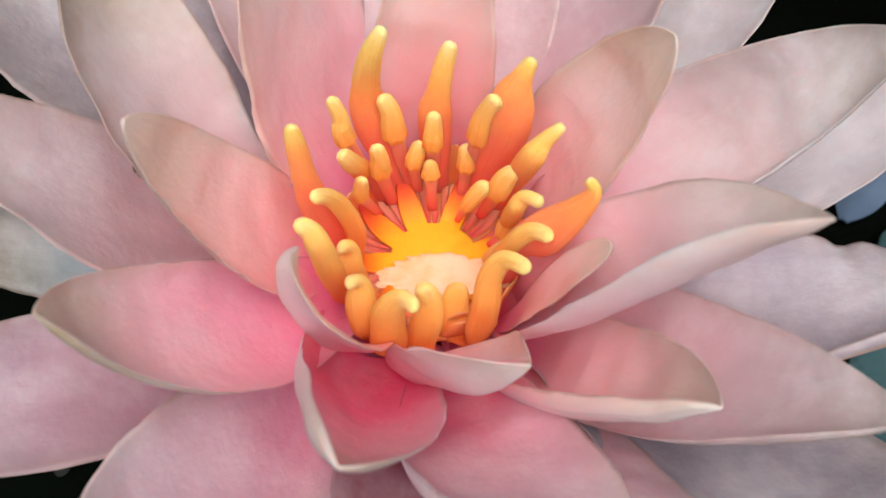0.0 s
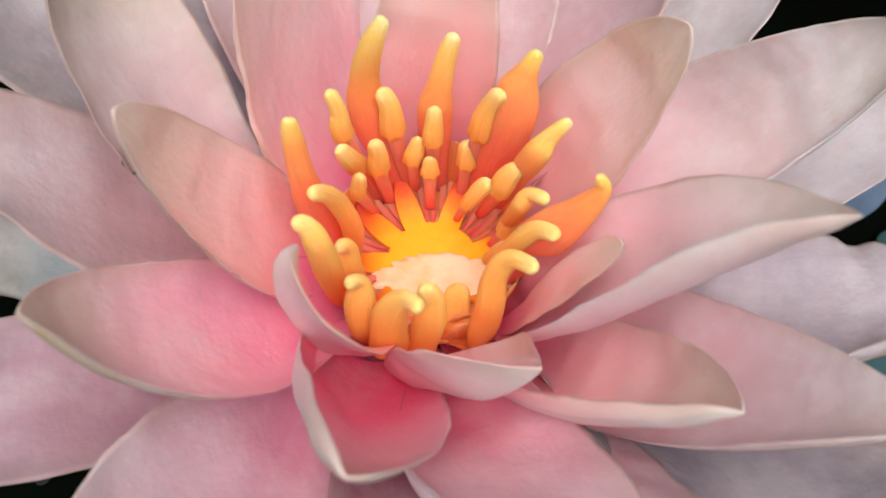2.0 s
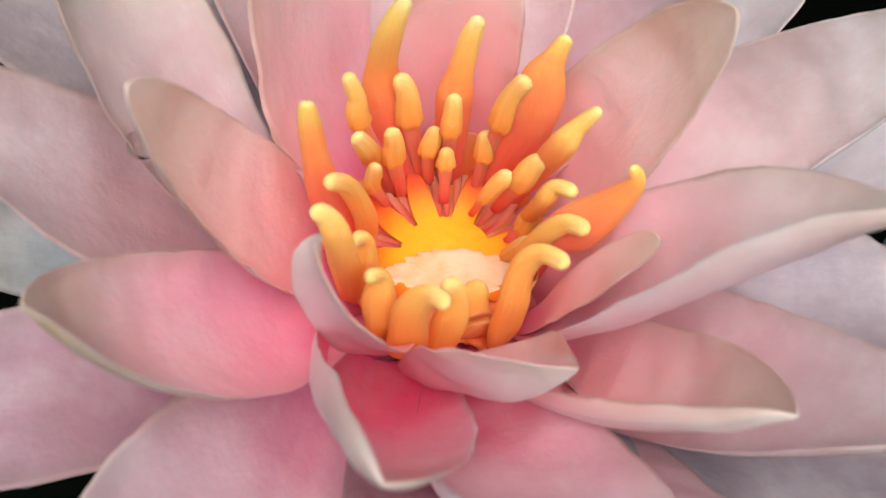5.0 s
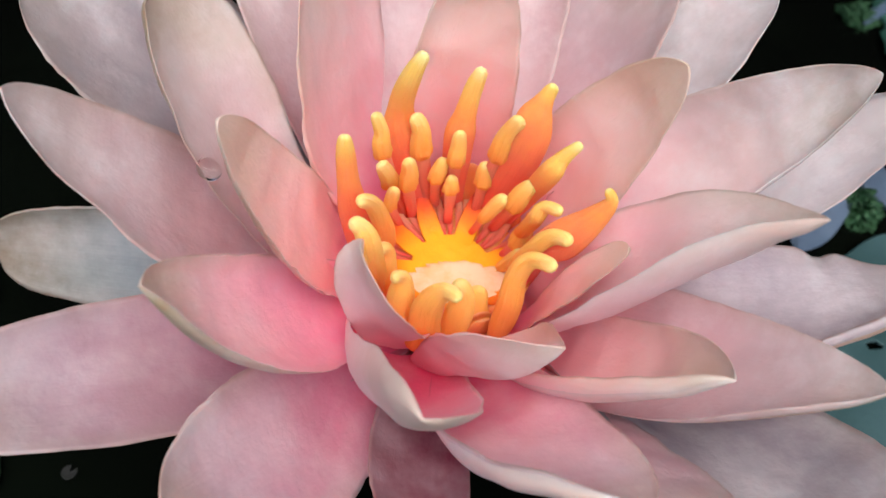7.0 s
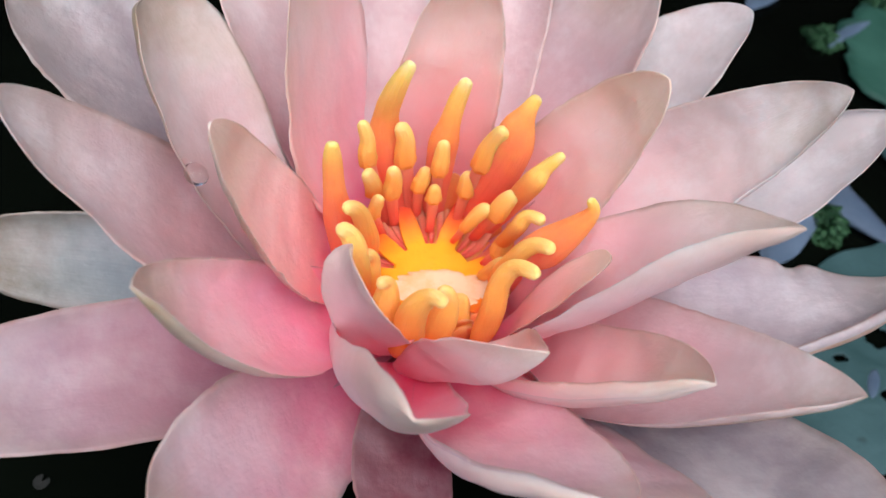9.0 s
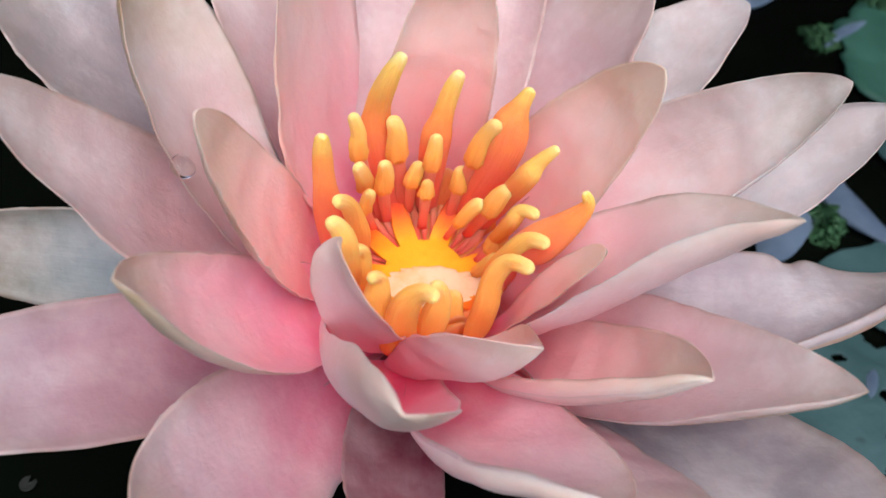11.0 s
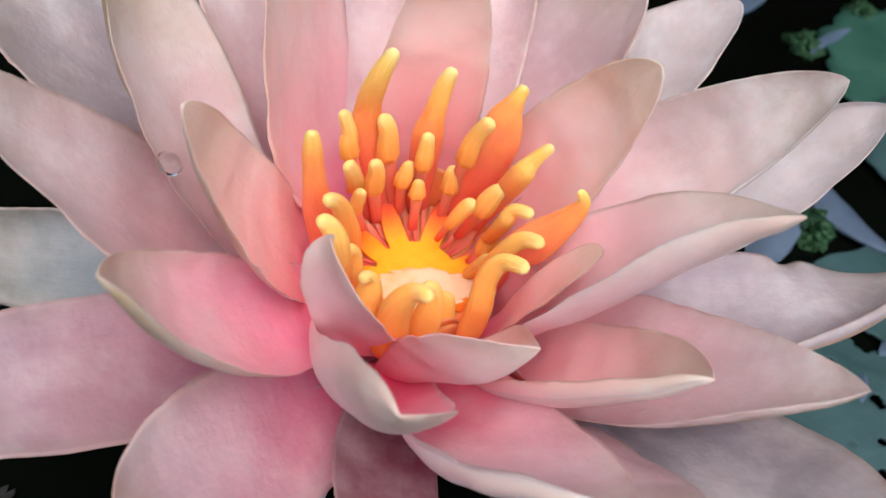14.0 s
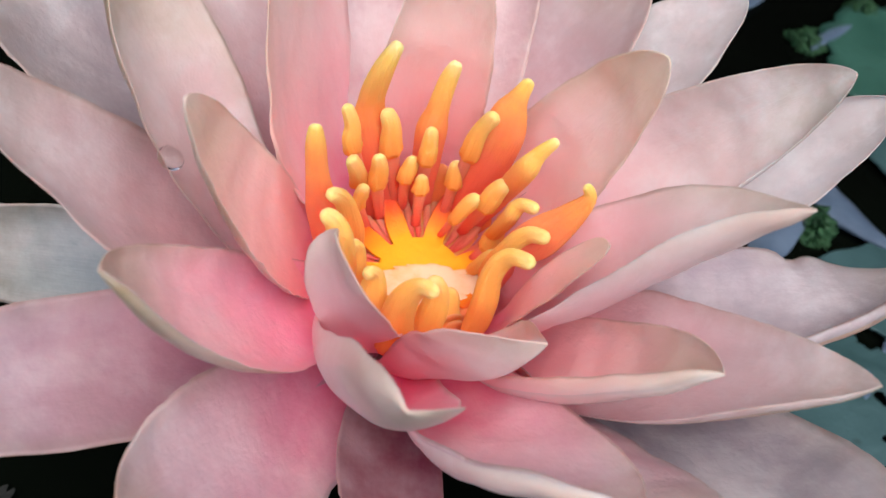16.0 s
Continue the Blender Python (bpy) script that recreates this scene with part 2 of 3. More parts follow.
    n.leaf(col, 0.0004, 0.4, 0.5, n.bump(v.outputs["Distance"], 0.25, 0.0002), 0.2)
    return n.mat


STIGMA = disc_material()


def nectar_material():
    n = Nodes("nectar_sky_cream")
    g = n.noise(n.place(), 300.0, 4.0)
    # Cream base colour stands for bright sky reflected in the liquid.
    n.put(n.bsdf, "Base Color", n.ramp(g, [(0.35, (0.88, 0.56, 0.28)), (0.6, (0.90, 0.68, 0.44))]))
    n.put(n.bsdf, "Roughness", 0.08)
    n.put(n.bsdf, "IOR", 1.4)
    n.put(n.bsdf, "Normal", n.bump(g, 0.1, 0.0003))
    return n.mat


NECTAR = nectar_material()


def water_material():
    n = Nodes("pond_water")
    p = n.place()
    g = n.noise(p, 14.0, 3.0)
    n.put(n.bsdf, "Base Color", n.ramp(n.noise(p, 6.0, 4.0), [(0.4, (0.0012, 0.0016, 0.0012)), (0.75, (0.003, 0.005, 0.003))]))
    n.put(n.bsdf, "Roughness", 0.04)
    n.put(n.bsdf, "IOR", 1.33)
    n.put(n.bsdf, "Specular IOR Level", 0.1)
    n.put(n.bsdf, "Normal", n.bump(g, 0.08, 0.002))
    return n.mat


WATER = water_material()


def pad_material(name, dark, light, spots=0.5):
    """Waxy floating leaf with algae blotches and veins."""
    n = Nodes(name)
    p = n.place()
    big = n.noise(p, 28.0, 5.0, 0.6)
    col = n.ramp(big, [(0.3, dark), (0.72, light)])
    holes = n.noise(p, 75.0, 3.0)
    mask = n.ramp(holes, [(0.30, (1, 1, 1)), (0.36, (0, 0, 0))])
    col = n.mix(n.math("MULTIPLY", mask, spots), col, (0.006, 0.012, 0.008))
    n.put(n.bsdf, "Base Color", col)
    n.put(n.bsdf, "Roughness", n.math("ADD", n.math("MULTIPLY", big, 0.3), 0.35))
    n.put(n.bsdf, "Specular IOR Level", 0.3)
    n.put(n.bsdf, "Normal", n.bump(n.noise(p, 300.0, 4.0), 0.4, 0.001))
    return n.mat


PAD_TEAL = pad_material("pad_teal", (0.018, 0.052, 0.052), (0.045, 0.10, 0.105), 0.5)
PAD_GREEN = pad_material("pad_green", (0.010, 0.050, 0.034), (0.032, 0.105, 0.078))
# The pale blue is the sky's reflection, painted on as leaf colour.
PAD_SKY_SHEEN = pad_material("pad_sky_sheen", (0.07, 0.12, 0.19), (0.22, 0.31, 0.42), 0.2)
# Very dark green: the pads' deep shade is put into the colour.
PAD_SHADED = pad_material("pad_shaded", (0.003, 0.014, 0.005), (0.008, 0.032, 0.010))
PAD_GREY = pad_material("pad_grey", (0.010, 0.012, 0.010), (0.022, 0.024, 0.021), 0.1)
WEED = pad_material("weed_green", (0.010, 0.045, 0.016), (0.035, 0.11, 0.045), 0.2)


def bank_material():
    n = Nodes("dark_foliage")
    p = n.place()
    g = n.noise(p, 5.0, 6.0, 0.7)
    n.put(n.bsdf, "Base Color", n.ramp(g, [(0.35, (0.008, 0.014, 0.006)), (0.7, (0.03, 0.05, 0.02))]))
    n.put(n.bsdf, "Roughness", 0.9)
    n.put(n.bsdf, "Specular IOR Level", 0.1)
    n.put(n.bsdf, "Normal", n.bump(g, 1.0, 0.2))
    return n.mat


BANK = bank_material()


def droplet_material():
    n = Nodes("clear_water")
    n.put(n.bsdf, "Base Color", (1, 1, 1, 1))
    n.put(n.bsdf, "Roughness", 0.0)
    n.put(n.bsdf, "IOR", 1.3)
    n.put(n.bsdf, "Specular IOR Level", 1.0)
    n.put(n.bsdf, "Transmission Weight", 1.0)
    return n.mat


DROPLET = droplet_material()

# ---- building helpers ----


def part(name, bm, mats, parent, label="", smooth=True):
    me = bpy.data.meshes.new(name)
    bm.to_mesh(me)
    bm.free()
    for f in me.polygons:
        f.use_smooth = smooth
    for m in mats if isinstance(mats, (list, tuple)) else [mats]:
        me.materials.append(m)
    ob = new(name, me)
    ob.parent = parent
    if label:
        ob["label"] = label
    return ob


def grid_faces(bm, rows, uvs, layer, slot, flip=False, wrap=False):
    """Quads between rows of vertices; uvs gives (u, v) per vertex."""
    for i in range(len(rows) - 1):
        m = len(rows[i])
        for j in range(m if wrap else m - 1):
            k = (j + 1) % m
            quad = [(i, j), (i + 1, j), (i + 1, k), (i, k)]
            if flip:
                quad.reverse()
            vs = [rows[a][b] for a, b in quad]
            if len(set(vs)) < 3:
                continue
            seen, keep = set(), []
            for v, q in zip(vs, quad):
                if v not in seen:
                    seen.add(v)
                    keep.append((v, q))
            try:
                f = bm.faces.new([v for v, q in keep])
            except ValueError:
                continue
            f.material_index = slot
            for loop, (v, q) in zip(f.loops, keep):
                loop[layer].uv = uvs[q[0]][q[1]]


MM = 0.001
HEART = Vector((-0.0015, 0.085, 0.0595))

# ---- pond ----
bm = bmesh.new()
bmesh.ops.create_grid(bm, x_segments=8, y_segments=8, size=30)
water = part("water", bm, WATER, None)
tagged(water, "still black pond water around the flower", "water", kind="structure")

# a dark bank of trees closes the pond behind the flower
bm = bmesh.new()
layer = bm.loops.layers.uv.new("uv")
rows = []
for i in range(13):
    row = []
    for j in range(61):
        a = radians(-8 + 196 * j / 60)
        r = 4.2 + 0.5 * noise.noise(Vector((math.cos(a) * 3, math.sin(a) * 3, i * 0.5))) - 0.02 * i * i * 0.5
        top = 6.6 + 1.2 * noise.noise(Vector((a * 3, 0, 5)))
        row.append(bm.verts.new((math.cos(a) * r, math.sin(a) * r, -0.2 + top * i / 12)))
    rows.append(row)
grid_faces(bm, rows, [[(0, 0)] * 61] * 13, layer, 0)
bmesh.ops.solidify(bm, geom=bm.faces[:], thickness=0.3)
backdrop = part("backdrop", bm, BANK, None)
tagged(backdrop, "dark bank of trees round the far side of the pond", "trees", kind="structure")

# ---- the water lily ----
lily = tagged(new("water_lily"), "open pink water lily with orange stamens above dark pond water", "flower")
lily.location = HEART


def bezier(b, c, t, u):
    return b * (1 - u) ** 2 + c * (2 * u * (1 - u)) + t * u * u


def petal(base, control, tip, width, swell, point, cup, roll=0, twist=0, lips=(0, 0), faces=(MIDDLE, UNDER), label="", name="petal", wave=0.8, notch=None, turn=2.4, fold=(1, 1), crease=0.0, ease=(0, 0)):
    """One petal along a bent midrib (mm from the heart of the flower). width: half its greatest width; swell and point: the
    outline's fullness towards base and tip; cup: bend of its two halves; lips: how far each margin rolls over;
    fold: above 1 the bend gathers towards that margin; crease: a sharp bend along the midrib;
    ease: how far each bend opens towards the tip."""
    b, c, t = (Vector(p) * MM for p in (base, control, tip))
    out = Vector((t.x, t.y, 0)).normalized()
    lean = Vector((0, 0, 1)) - out
    nu, nv = 52, 40 if lips[0] or lips[1] or fold != (1, 1) else 22
    peak = (swell - 0.13 * point) / (swell + point)
    top = (peak + 0.13) ** swell * (1 - peak) ** point
    seed = Vector((tip[0] * 0.37, tip[1] * 0.23, tip[2] * 0.31))
    lo, hi = -1 - lips[0], 1 + lips[1]
    steps = 36

    def section(v, u=0.0):
        """Across the petal: side and rise, in half widths."""
        k, lip, e, z = (cup[0], lips[0], fold[0], ease[0]) if v < 0 else (cup[1], lips[1], fold[1], ease[1])
        k *= 1 - z * u * u
        a, s, h = abs(v), 0.0, 0.0
        for i in range(steps):
            x = (i + 0.5) / steps * a
            th = crease + k * min(x, 1) ** e + (max(x - 0.78, 0) / (lip + 0.22) * turn if lip else 0)
            s += math.cos(th) * a / steps
            h += math.sin(th) * a / steps
        return math.copysign(s, v), h

    cross = [(lo + (hi - lo) * j / nv) for j in range(nv + 1)]
    secs = [section(v) for v in cross]
    ends = (section(-0.78), section(0.78))
    bm = bmesh.new()
    layer = bm.loops.layers.uv.new("uv")
    upper, lower, uvs = [], [], []
    for i in range(nu + 1):
        u = (0.5 - 0.5 * math.cos(math.pi * i / nu)) ** 0.8
        r = bezier(b, c, t, u)
        g = ((c - b) * (1 - u) + (t - c) * u).normalized()
        n = (lean - g * lean.dot(g)).normalized()
        s = g.cross(n)
        a = radians(roll + twist * (u - 0.5))
        n, s = n * math.cos(a) - s * math.sin(a), s * math.cos(a) + n * math.sin(a)
        w = width * MM * max((u + 0.13) ** swell * max(1 - u, 0) ** point / top + 0.16 * math.sqrt(max(1 - u, 0)) * u ** 8, 0.004)
        ru, rl, ruv = [], [], []
        for v, (side, rise) in zip(cross, [section(v, u) for v in cross] if ease != (0, 0) else secs):
            if abs(v) > 0.78 and (lips[0] or lips[1]):
                k = min(max((u - 0.16) / 0.34, 0), 1)
                e_s, e_h = ends[v > 0]
                side, rise = e_s + (side - e_s) * k, e_h + (rise - e_h) * k
            ragged = 1 + max(abs(v) - 0.85, 0) * (0.16 * noise.noise(Vector((u * 24, math.copysign(5, v), 0)) + seed) + 0.10 * noise.noise(Vector((u * 70, math.copysign(5, v), 9)) + seed))
            p = r + s * (w * side * ragged) + n * (w * rise)
            q = p / MM
            d = noise.noise(q * 0.07 + seed) * wave * 1.3 + noise.noise(q * 0.2 + seed) * wave * 0.4
            edge = max(abs(v) - 0.75, 0) * 1.5
            d += noise.noise(Vector((u * 9, v, 0)) + seed) * edge * wave
            if notch:
                cut = math.exp(-((u - notch[0]) / 0.03) ** 2) * math.exp(-((v - notch[1]) / 0.35) ** 2)
                d -= cut * 1.6
            p = p + n * (d * MM * min(u * 4, 1))
            thick = 0.30 * MM * max(1 - (2 * (v - lo) / (hi - lo) - 1) ** 4, 0) * (1 - 0.6 * u) + 0.07 * MM
            ru.append(bm.verts.new(p + n * thick))
            rl.append(bm.verts.new(p - n * thick))
            ruv.append((u, (v - lo) / (hi - lo)))
        upper.append(ru)
        lower.append(rl)
        uvs.append(ruv)
    grid_faces(bm, upper, uvs, layer, 0, flip=True)
    grid_faces(bm, lower, uvs, layer, 1)
    for j, flip in ((0, False), (nv, True)):
        grid_faces(bm, [[ru[j], rl[j]] for ru, rl in zip(upper, lower)], [[q[j], q[j]] for q in uvs], layer, 0, flip)
    for i, flip in ((0, True), (nu, False)):
        grid_faces(bm, [[a, z] for a, z in zip(upper[i], lower[i])], [[q, q] for q in uvs[i]], layer, 1, flip)
    return part(name, bm, list(faces), lily, label)


IN, OUT, PEACHY = (INNER, UNDER), (OUTER_SHADED, UNDER), (PEACH, UNDER)
DEEP_PALE = (DEEP, PALE)
IN_PALE, BLUSH_PALE, ROSE = (INNER, PALE), (BLUSH, PALE), (PINK, UNDER)
SHADED_DUSK_PALE = (DUSTY_SHADED, PALE)
SHADED_WINE, WHITE, SHADED_DUSK = (WINE_SHADED, UNDER), (LILAC, UNDER), (DUSTY_SHADED, UNDER)
SHADED_ASH, BLUSHED, SHADED_LILAC = (GREY_SHADED, UNDER), (BLUSH, UNDER), (LILAC_SHADED, UNDER)
BEIGE_PINK = (BEIGE, UNDER)
petal((-14.0, 5.6, -4.7), (-25.0, -6.3, 6.7), (-33.2, -18.4, 47.9), 9.5, 0.60, 0.62, (0.08, 0.51), 38, 8, lips=(0.22, 0.00), faces=IN, turn=1.3)
petal((-7.7, 14.1, -5.6), (-23.6, 28.9, 8.1), (-23.6, 23.3, 52.7), 22.9, 0.74, 0.46, (0.29, 0.02), -25, 8, faces=IN)
petal((0.6, 15.2, -5.0), (-2.7, 20.5, 14.0), (2.0, 15.1, 53.3), 10.6, 0.72, 0.50, (0.76, 0.63), -14, -4, faces=IN)
petal((13.1, 8.5, -5.2), (17.6, 9.9, 6.1), (29.2, -3.5, 47.6), 11.2, 0.66, 0.56, (0.65, 0.29), -32, -14, faces=PEACHY)
petal((13.0, -4.5, -8.0), (25.5, -27.8, 23.4), (41.5, -29.5, 44.9), 14.3, 1.00, 0.81, (0.66, 1.16), -13, 60, fold=(0.6, 0.9), crease=0.16, ease=(0.24, 0.03), faces=BLUSH_PALE)
petal((10.2, -10.1, -7.0), (15.1, -16.1, 8.9), (22.9, -19.3, 26.8), 3.9, 0.81, 0.41, (0.63, 0.42), -20, -16, faces=IN)
petal((-4.6, -14.1, -5.2), (-15.7, -34.2, 23.3), (-14.9, -27.5, 35.9), 7.0, 0.98, 0.42, (0.42, -0.30), 3, 88, fold=(0.8, 1.6), crease=-0.05, faces=IN_PALE)
petal((-5.6, -18.7, -5.7), (4.1, -36.1, 14.5), (11.8, -35.2, 24.8), 10.7, 1.18, 0.73, (1.97, 0.46), 39, -1, fold=(0.7, 0.6), crease=0.02, ease=(-0.10, 1.13), faces=DEEP_PALE)
petal((-12.1, -15.9, -5.5), (-13.2, -36.0, 1.3), (-8.2, -53.4, 37.6), 14.5, 0.36, 0.46, (1.33, 1.35), 34, 8, fold=(0.6, 1.8), faces=DEEP_PALE)
petal((9.3, -11.8, -10.0), (20.4, -27.2, -1.4), (31.1, -43.7, 30.2), 11.3, 0.77, 0.59, (0.63, 2.06), -14, -1, fold=(0.7, 1.7), ease=(-0.56, -0.51), faces=IN_PALE)
petal((-13.3, -1.2, -5.8), (-31.8, -30.9, 10.5), (-40.5, -38.3, 39.7), 11.7, 0.82, 0.64, (1.10, 1.14), 21, 3, fold=(1.8, 1.3), crease=0.02, ease=(-0.45, 0.33), faces=ROSE)
petal((-8.1, 3.1, -11.2), (-46.6, -3.5, 4.6), (-60.0, -13.4, 47.6), 13.4, 0.66, 0.69, (0.49, 0.66), 13, 7, faces=BEIGE_PINK)
petal((-14.0, 5.0, -9.0), (-34.7, -5.7, 7.5), (-46.2, 9.7, 46.8), 13.2, 1.36, 0.28, (0.73, 1.55), -5, -25, fold=(1.7, 0.6), crease=-0.08, ease=(-0.20, 0.28))
petal((-6.9, 5.5, -11.6), (-43.7, 33.6, 6.5), (-70.3, 25.9, 40.5), 22.0, 0.82, 0.31, (0.53, 0.50), -9, 17, faces=SHADED_LILAC)
petal((-4.8, 7.6, -12.0), (-28.9, 39.3, 7.8), (-43.0, 57.2, 47.4), 10.8, 0.69, 0.57, (0.50, 0.48), -2, -1, faces=BEIGE_PINK)
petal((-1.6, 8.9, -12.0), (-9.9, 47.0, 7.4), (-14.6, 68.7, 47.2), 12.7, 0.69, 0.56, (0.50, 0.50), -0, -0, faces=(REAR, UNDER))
petal((5.7, 10.0, -8.3), (22.3, 35.0, 9.4), (39.3, 44.3, 40.6), 21.2, 0.79, 0.53, (0.19, 0.49), 29, -11, faces=BEIGE_PINK)
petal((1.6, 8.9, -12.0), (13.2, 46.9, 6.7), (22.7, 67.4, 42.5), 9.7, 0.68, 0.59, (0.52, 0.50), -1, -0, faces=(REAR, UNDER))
petal((6.1, 6.6, -12.0), (32.6, 34.0, 4.7), (57.5, 34.2, 37.3), 15.1, 0.70, 0.62, (0.50, 0.54), 1, 1, faces=WHITE)
petal((10.0, 4.3, -7.6), (35.7, 15.7, 2.6), (60.0, 0.0, 44.9), 13.8, 0.63, 0.66, (0.70, 0.43), -26, -13, lips=(0.00, 0.08), faces=BLUSHED, turn=1.6)
petal((8.7, 2.2, -12.0), (49.6, 7.7, 1.7), (74.6, 5.7, 36.5), 12.2, 0.69, 0.63, (0.54, 0.44), -9, -6, lips=(0.12, 0.00), faces=WHITE, turn=1.8)
petal((8.6, -2.4, -12.0), (48.0, -31.1, 17.2), (77.6, -15.0, 19.4), 13.5, 0.61, 0.55, (0.46, 2.00), -7, 21, fold=(0.6, 3.4), ease=(1.20, -0.84), notch=(0.72, -1.0), faces=SHADED_LILAC)
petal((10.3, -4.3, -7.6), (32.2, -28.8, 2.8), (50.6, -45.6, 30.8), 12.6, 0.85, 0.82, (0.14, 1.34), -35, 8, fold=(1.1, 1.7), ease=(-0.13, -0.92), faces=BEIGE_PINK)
petal((6.9, -5.8, -11.7), (45.5, -27.8, -12.4), (54.1, -61.5, 9.5), 20.3, 0.73, 0.39, (0.39, 0.61), 20, -12, faces=SHADED_ASH)
petal((4.9, -7.8, -12.5), (20.1, -33.1, -6.0), (28.2, -59.7, 24.7), 9.8, 0.69, 0.57, (-0.34, 0.37), 7, -11, faces=SHADED_DUSK)
petal((3.7, -11.4, -9.7), (2.5, -45.2, 5.0), (18.7, -57.4, 23.4), 14.2, 1.05, 0.60, (0.51, 1.75), 5, 25, fold=(1.0, 2.5), faces=SHADED_DUSK_PALE)
petal((-8.7, -8.9, -8.6), (-25.2, -34.3, -9.7), (-37.4, -56.1, 20.7), 13.4, 0.87, 0.54, (0.08, 0.47), 36, -10, faces=SHADED_DUSK)
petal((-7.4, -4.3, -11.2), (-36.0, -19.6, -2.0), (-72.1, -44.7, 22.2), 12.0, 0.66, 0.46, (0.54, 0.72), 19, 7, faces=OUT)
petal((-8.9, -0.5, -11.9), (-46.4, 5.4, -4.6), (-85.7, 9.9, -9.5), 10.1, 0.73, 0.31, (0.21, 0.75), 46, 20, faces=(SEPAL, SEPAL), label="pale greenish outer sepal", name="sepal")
petal((-1.1, -9.0, -12.1), (-10.4, -39.2, -5.3), (-4.0, -56.7, 0.4), 8.3, 0.71, 0.53, (0.46, 0.50), 5, 0, faces=SHADED_WINE)

# stamens


def strand(base, control, tip, widths, depths, mats, name, parent, start=0.0, end=1.0, sides=12, rings=20, label="", ridge=0.0, spin=0.0):
    """A flattened, round-ended strip along a bent line; widths and depths: half sizes in mm at even steps of its length."""
    b, c, t = (Vector(p) * MM for p in (base, control, tip))
    out = Vector((b.x, b.y, 0)).normalized()
    along = Vector((-out.y, out.x, 0))
    bm = bmesh.new()
    layer = bm.loops.layers.uv.new("uv")
    rows, uvs = [], []

    def at(vals, x):
        x = min(max(x, 0), 1) * (len(vals) - 1)
        i = min(int(x), len(vals) - 2)
        f = x - i
        f = f * f * (3 - 2 * f)
        return vals[i] * (1 - f) + vals[i + 1] * f

    seed = Vector(tip) * 0.41
    for i in range(rings + 1):
        x = i / rings
        x = 1 - (1 - x) ** 1.5
        u = start + (end - start) * x
        r = bezier(b, c, t, u)
        g = ((c - b) * (1 - u) + (t - c) * u).normalized()
        s = (along - g * along.dot(g)).normalized()
        n = s.cross(g)
        ca, sa = math.cos(radians(spin)), math.sin(radians(spin))
        s, n = s * ca + n * sa, n * ca - s * sa
        cap = math.sqrt(max(1 - max((x - 0.9) / 0.1, 0) ** 2, 0.0)) if i < rings else 0.03
        if start > 0:
            cap *= math.sqrt(max(1 - max((0.06 - x) / 0.06, 0) ** 2, 0.02))
        w, d = at(widths, x) * MM * cap, at(depths, x) * MM * cap
        r = r + (s * noise.noise(seed + Vector((u * 2.5, 0, 0))) + n * noise.noise(seed + Vector((0, u * 2.5, 3)))) * (0.5 * MM * u)
        row, ruv = [], []
        for j in range(sides):
            a = 2 * math.pi * j / sides
            k = 1 + ridge * math.cos(4 * a) + 0.12 * noise.noise(seed + Vector((u * 5, math.cos(a), math.sin(a))))
            row.append(bm.verts.new(r + s * (math.cos(a) * w * k) + n * (math.sin(a) * d * k)))
            ruv.append((x, abs(2 * j / sides - 1)))
        rows.append(row)
        uvs.append(ruv)
    grid_faces(bm, rows, uvs, layer, 0, wrap=True)
    bm.faces.new(rows[-1])
    bm.faces.new(list(reversed(rows[0])))
    bmesh.ops.recalc_face_normals(bm, faces=bm.faces[:])
    return part(name, bm, mats, parent, label)


FACE = Vector((0, -0.62, 0.78))


def swept(points, widths, count, start=0.0, end=1.0):
    """Even steps along a smooth line through points (mm, tip first), from its foot: place, half width, direction, side, face and share of the length."""
    pts = [Vector((*p, w)) for p, w in zip(reversed(points), reversed(widths))]
    pts = [pts[0] * 2 - pts[1]] + pts + [pts[-1] * 2 - pts[-2]]
    fine = []
    for i in range(1, len(pts) - 2):
        a, b, c, d = pts[i - 1:i + 3]
        for j in range(24):
            x = j / 24
            fine.append(0.5 * (2 * b + (c - a) * x + (2 * a - 5 * b + 4 * c - d) * x * x + (3 * b - a - 3 * c + d) * x ** 3))
    fine.append(pts[-2])
    run = [0.0]
    for a, b in zip(fine, fine[1:]):
        run.append(run[-1] + (b - a).xyz.length)
    foot = fine[0].xyz
    out = Vector((foot.x, foot.y, 0)).normalized()
    ring = Vector((-out.y, out.x, 0))
    g = (fine[24] - fine[0]).xyz.normalized()
    side = g.cross(FACE).normalized()
    side = (side * 0.65 * (1 if side.dot(ring) > 0 else -1) + ring * 0.35).normalized()
    steps, k = [], 0
    for i in range(count + 1):
        f = start + (end - start) * (1 - (1 - i / count) ** 1.4)
        while k < len(run) - 2 and run[k + 1] < f * run[-1]:
            k += 1
        x = (f * run[-1] - run[k]) / max(run[k + 1] - run[k], 1e-6)
        p = fine[k].lerp(fine[k + 1], min(x, 1))
        g = (fine[k + 1] - fine[k]).xyz.normalized()
        flat = g.cross(FACE)
        side = side + flat * (0.5 if flat.dot(side) > 0 else -0.5)
        side = (side - g * side.dot(g)).normalized()
        steps.append((p.xyz, max(p.w, 0.1), g, side, side.cross(g), f))
    return steps, run[-1], [run[24 * i] / run[-1] for i in range(len(points))]


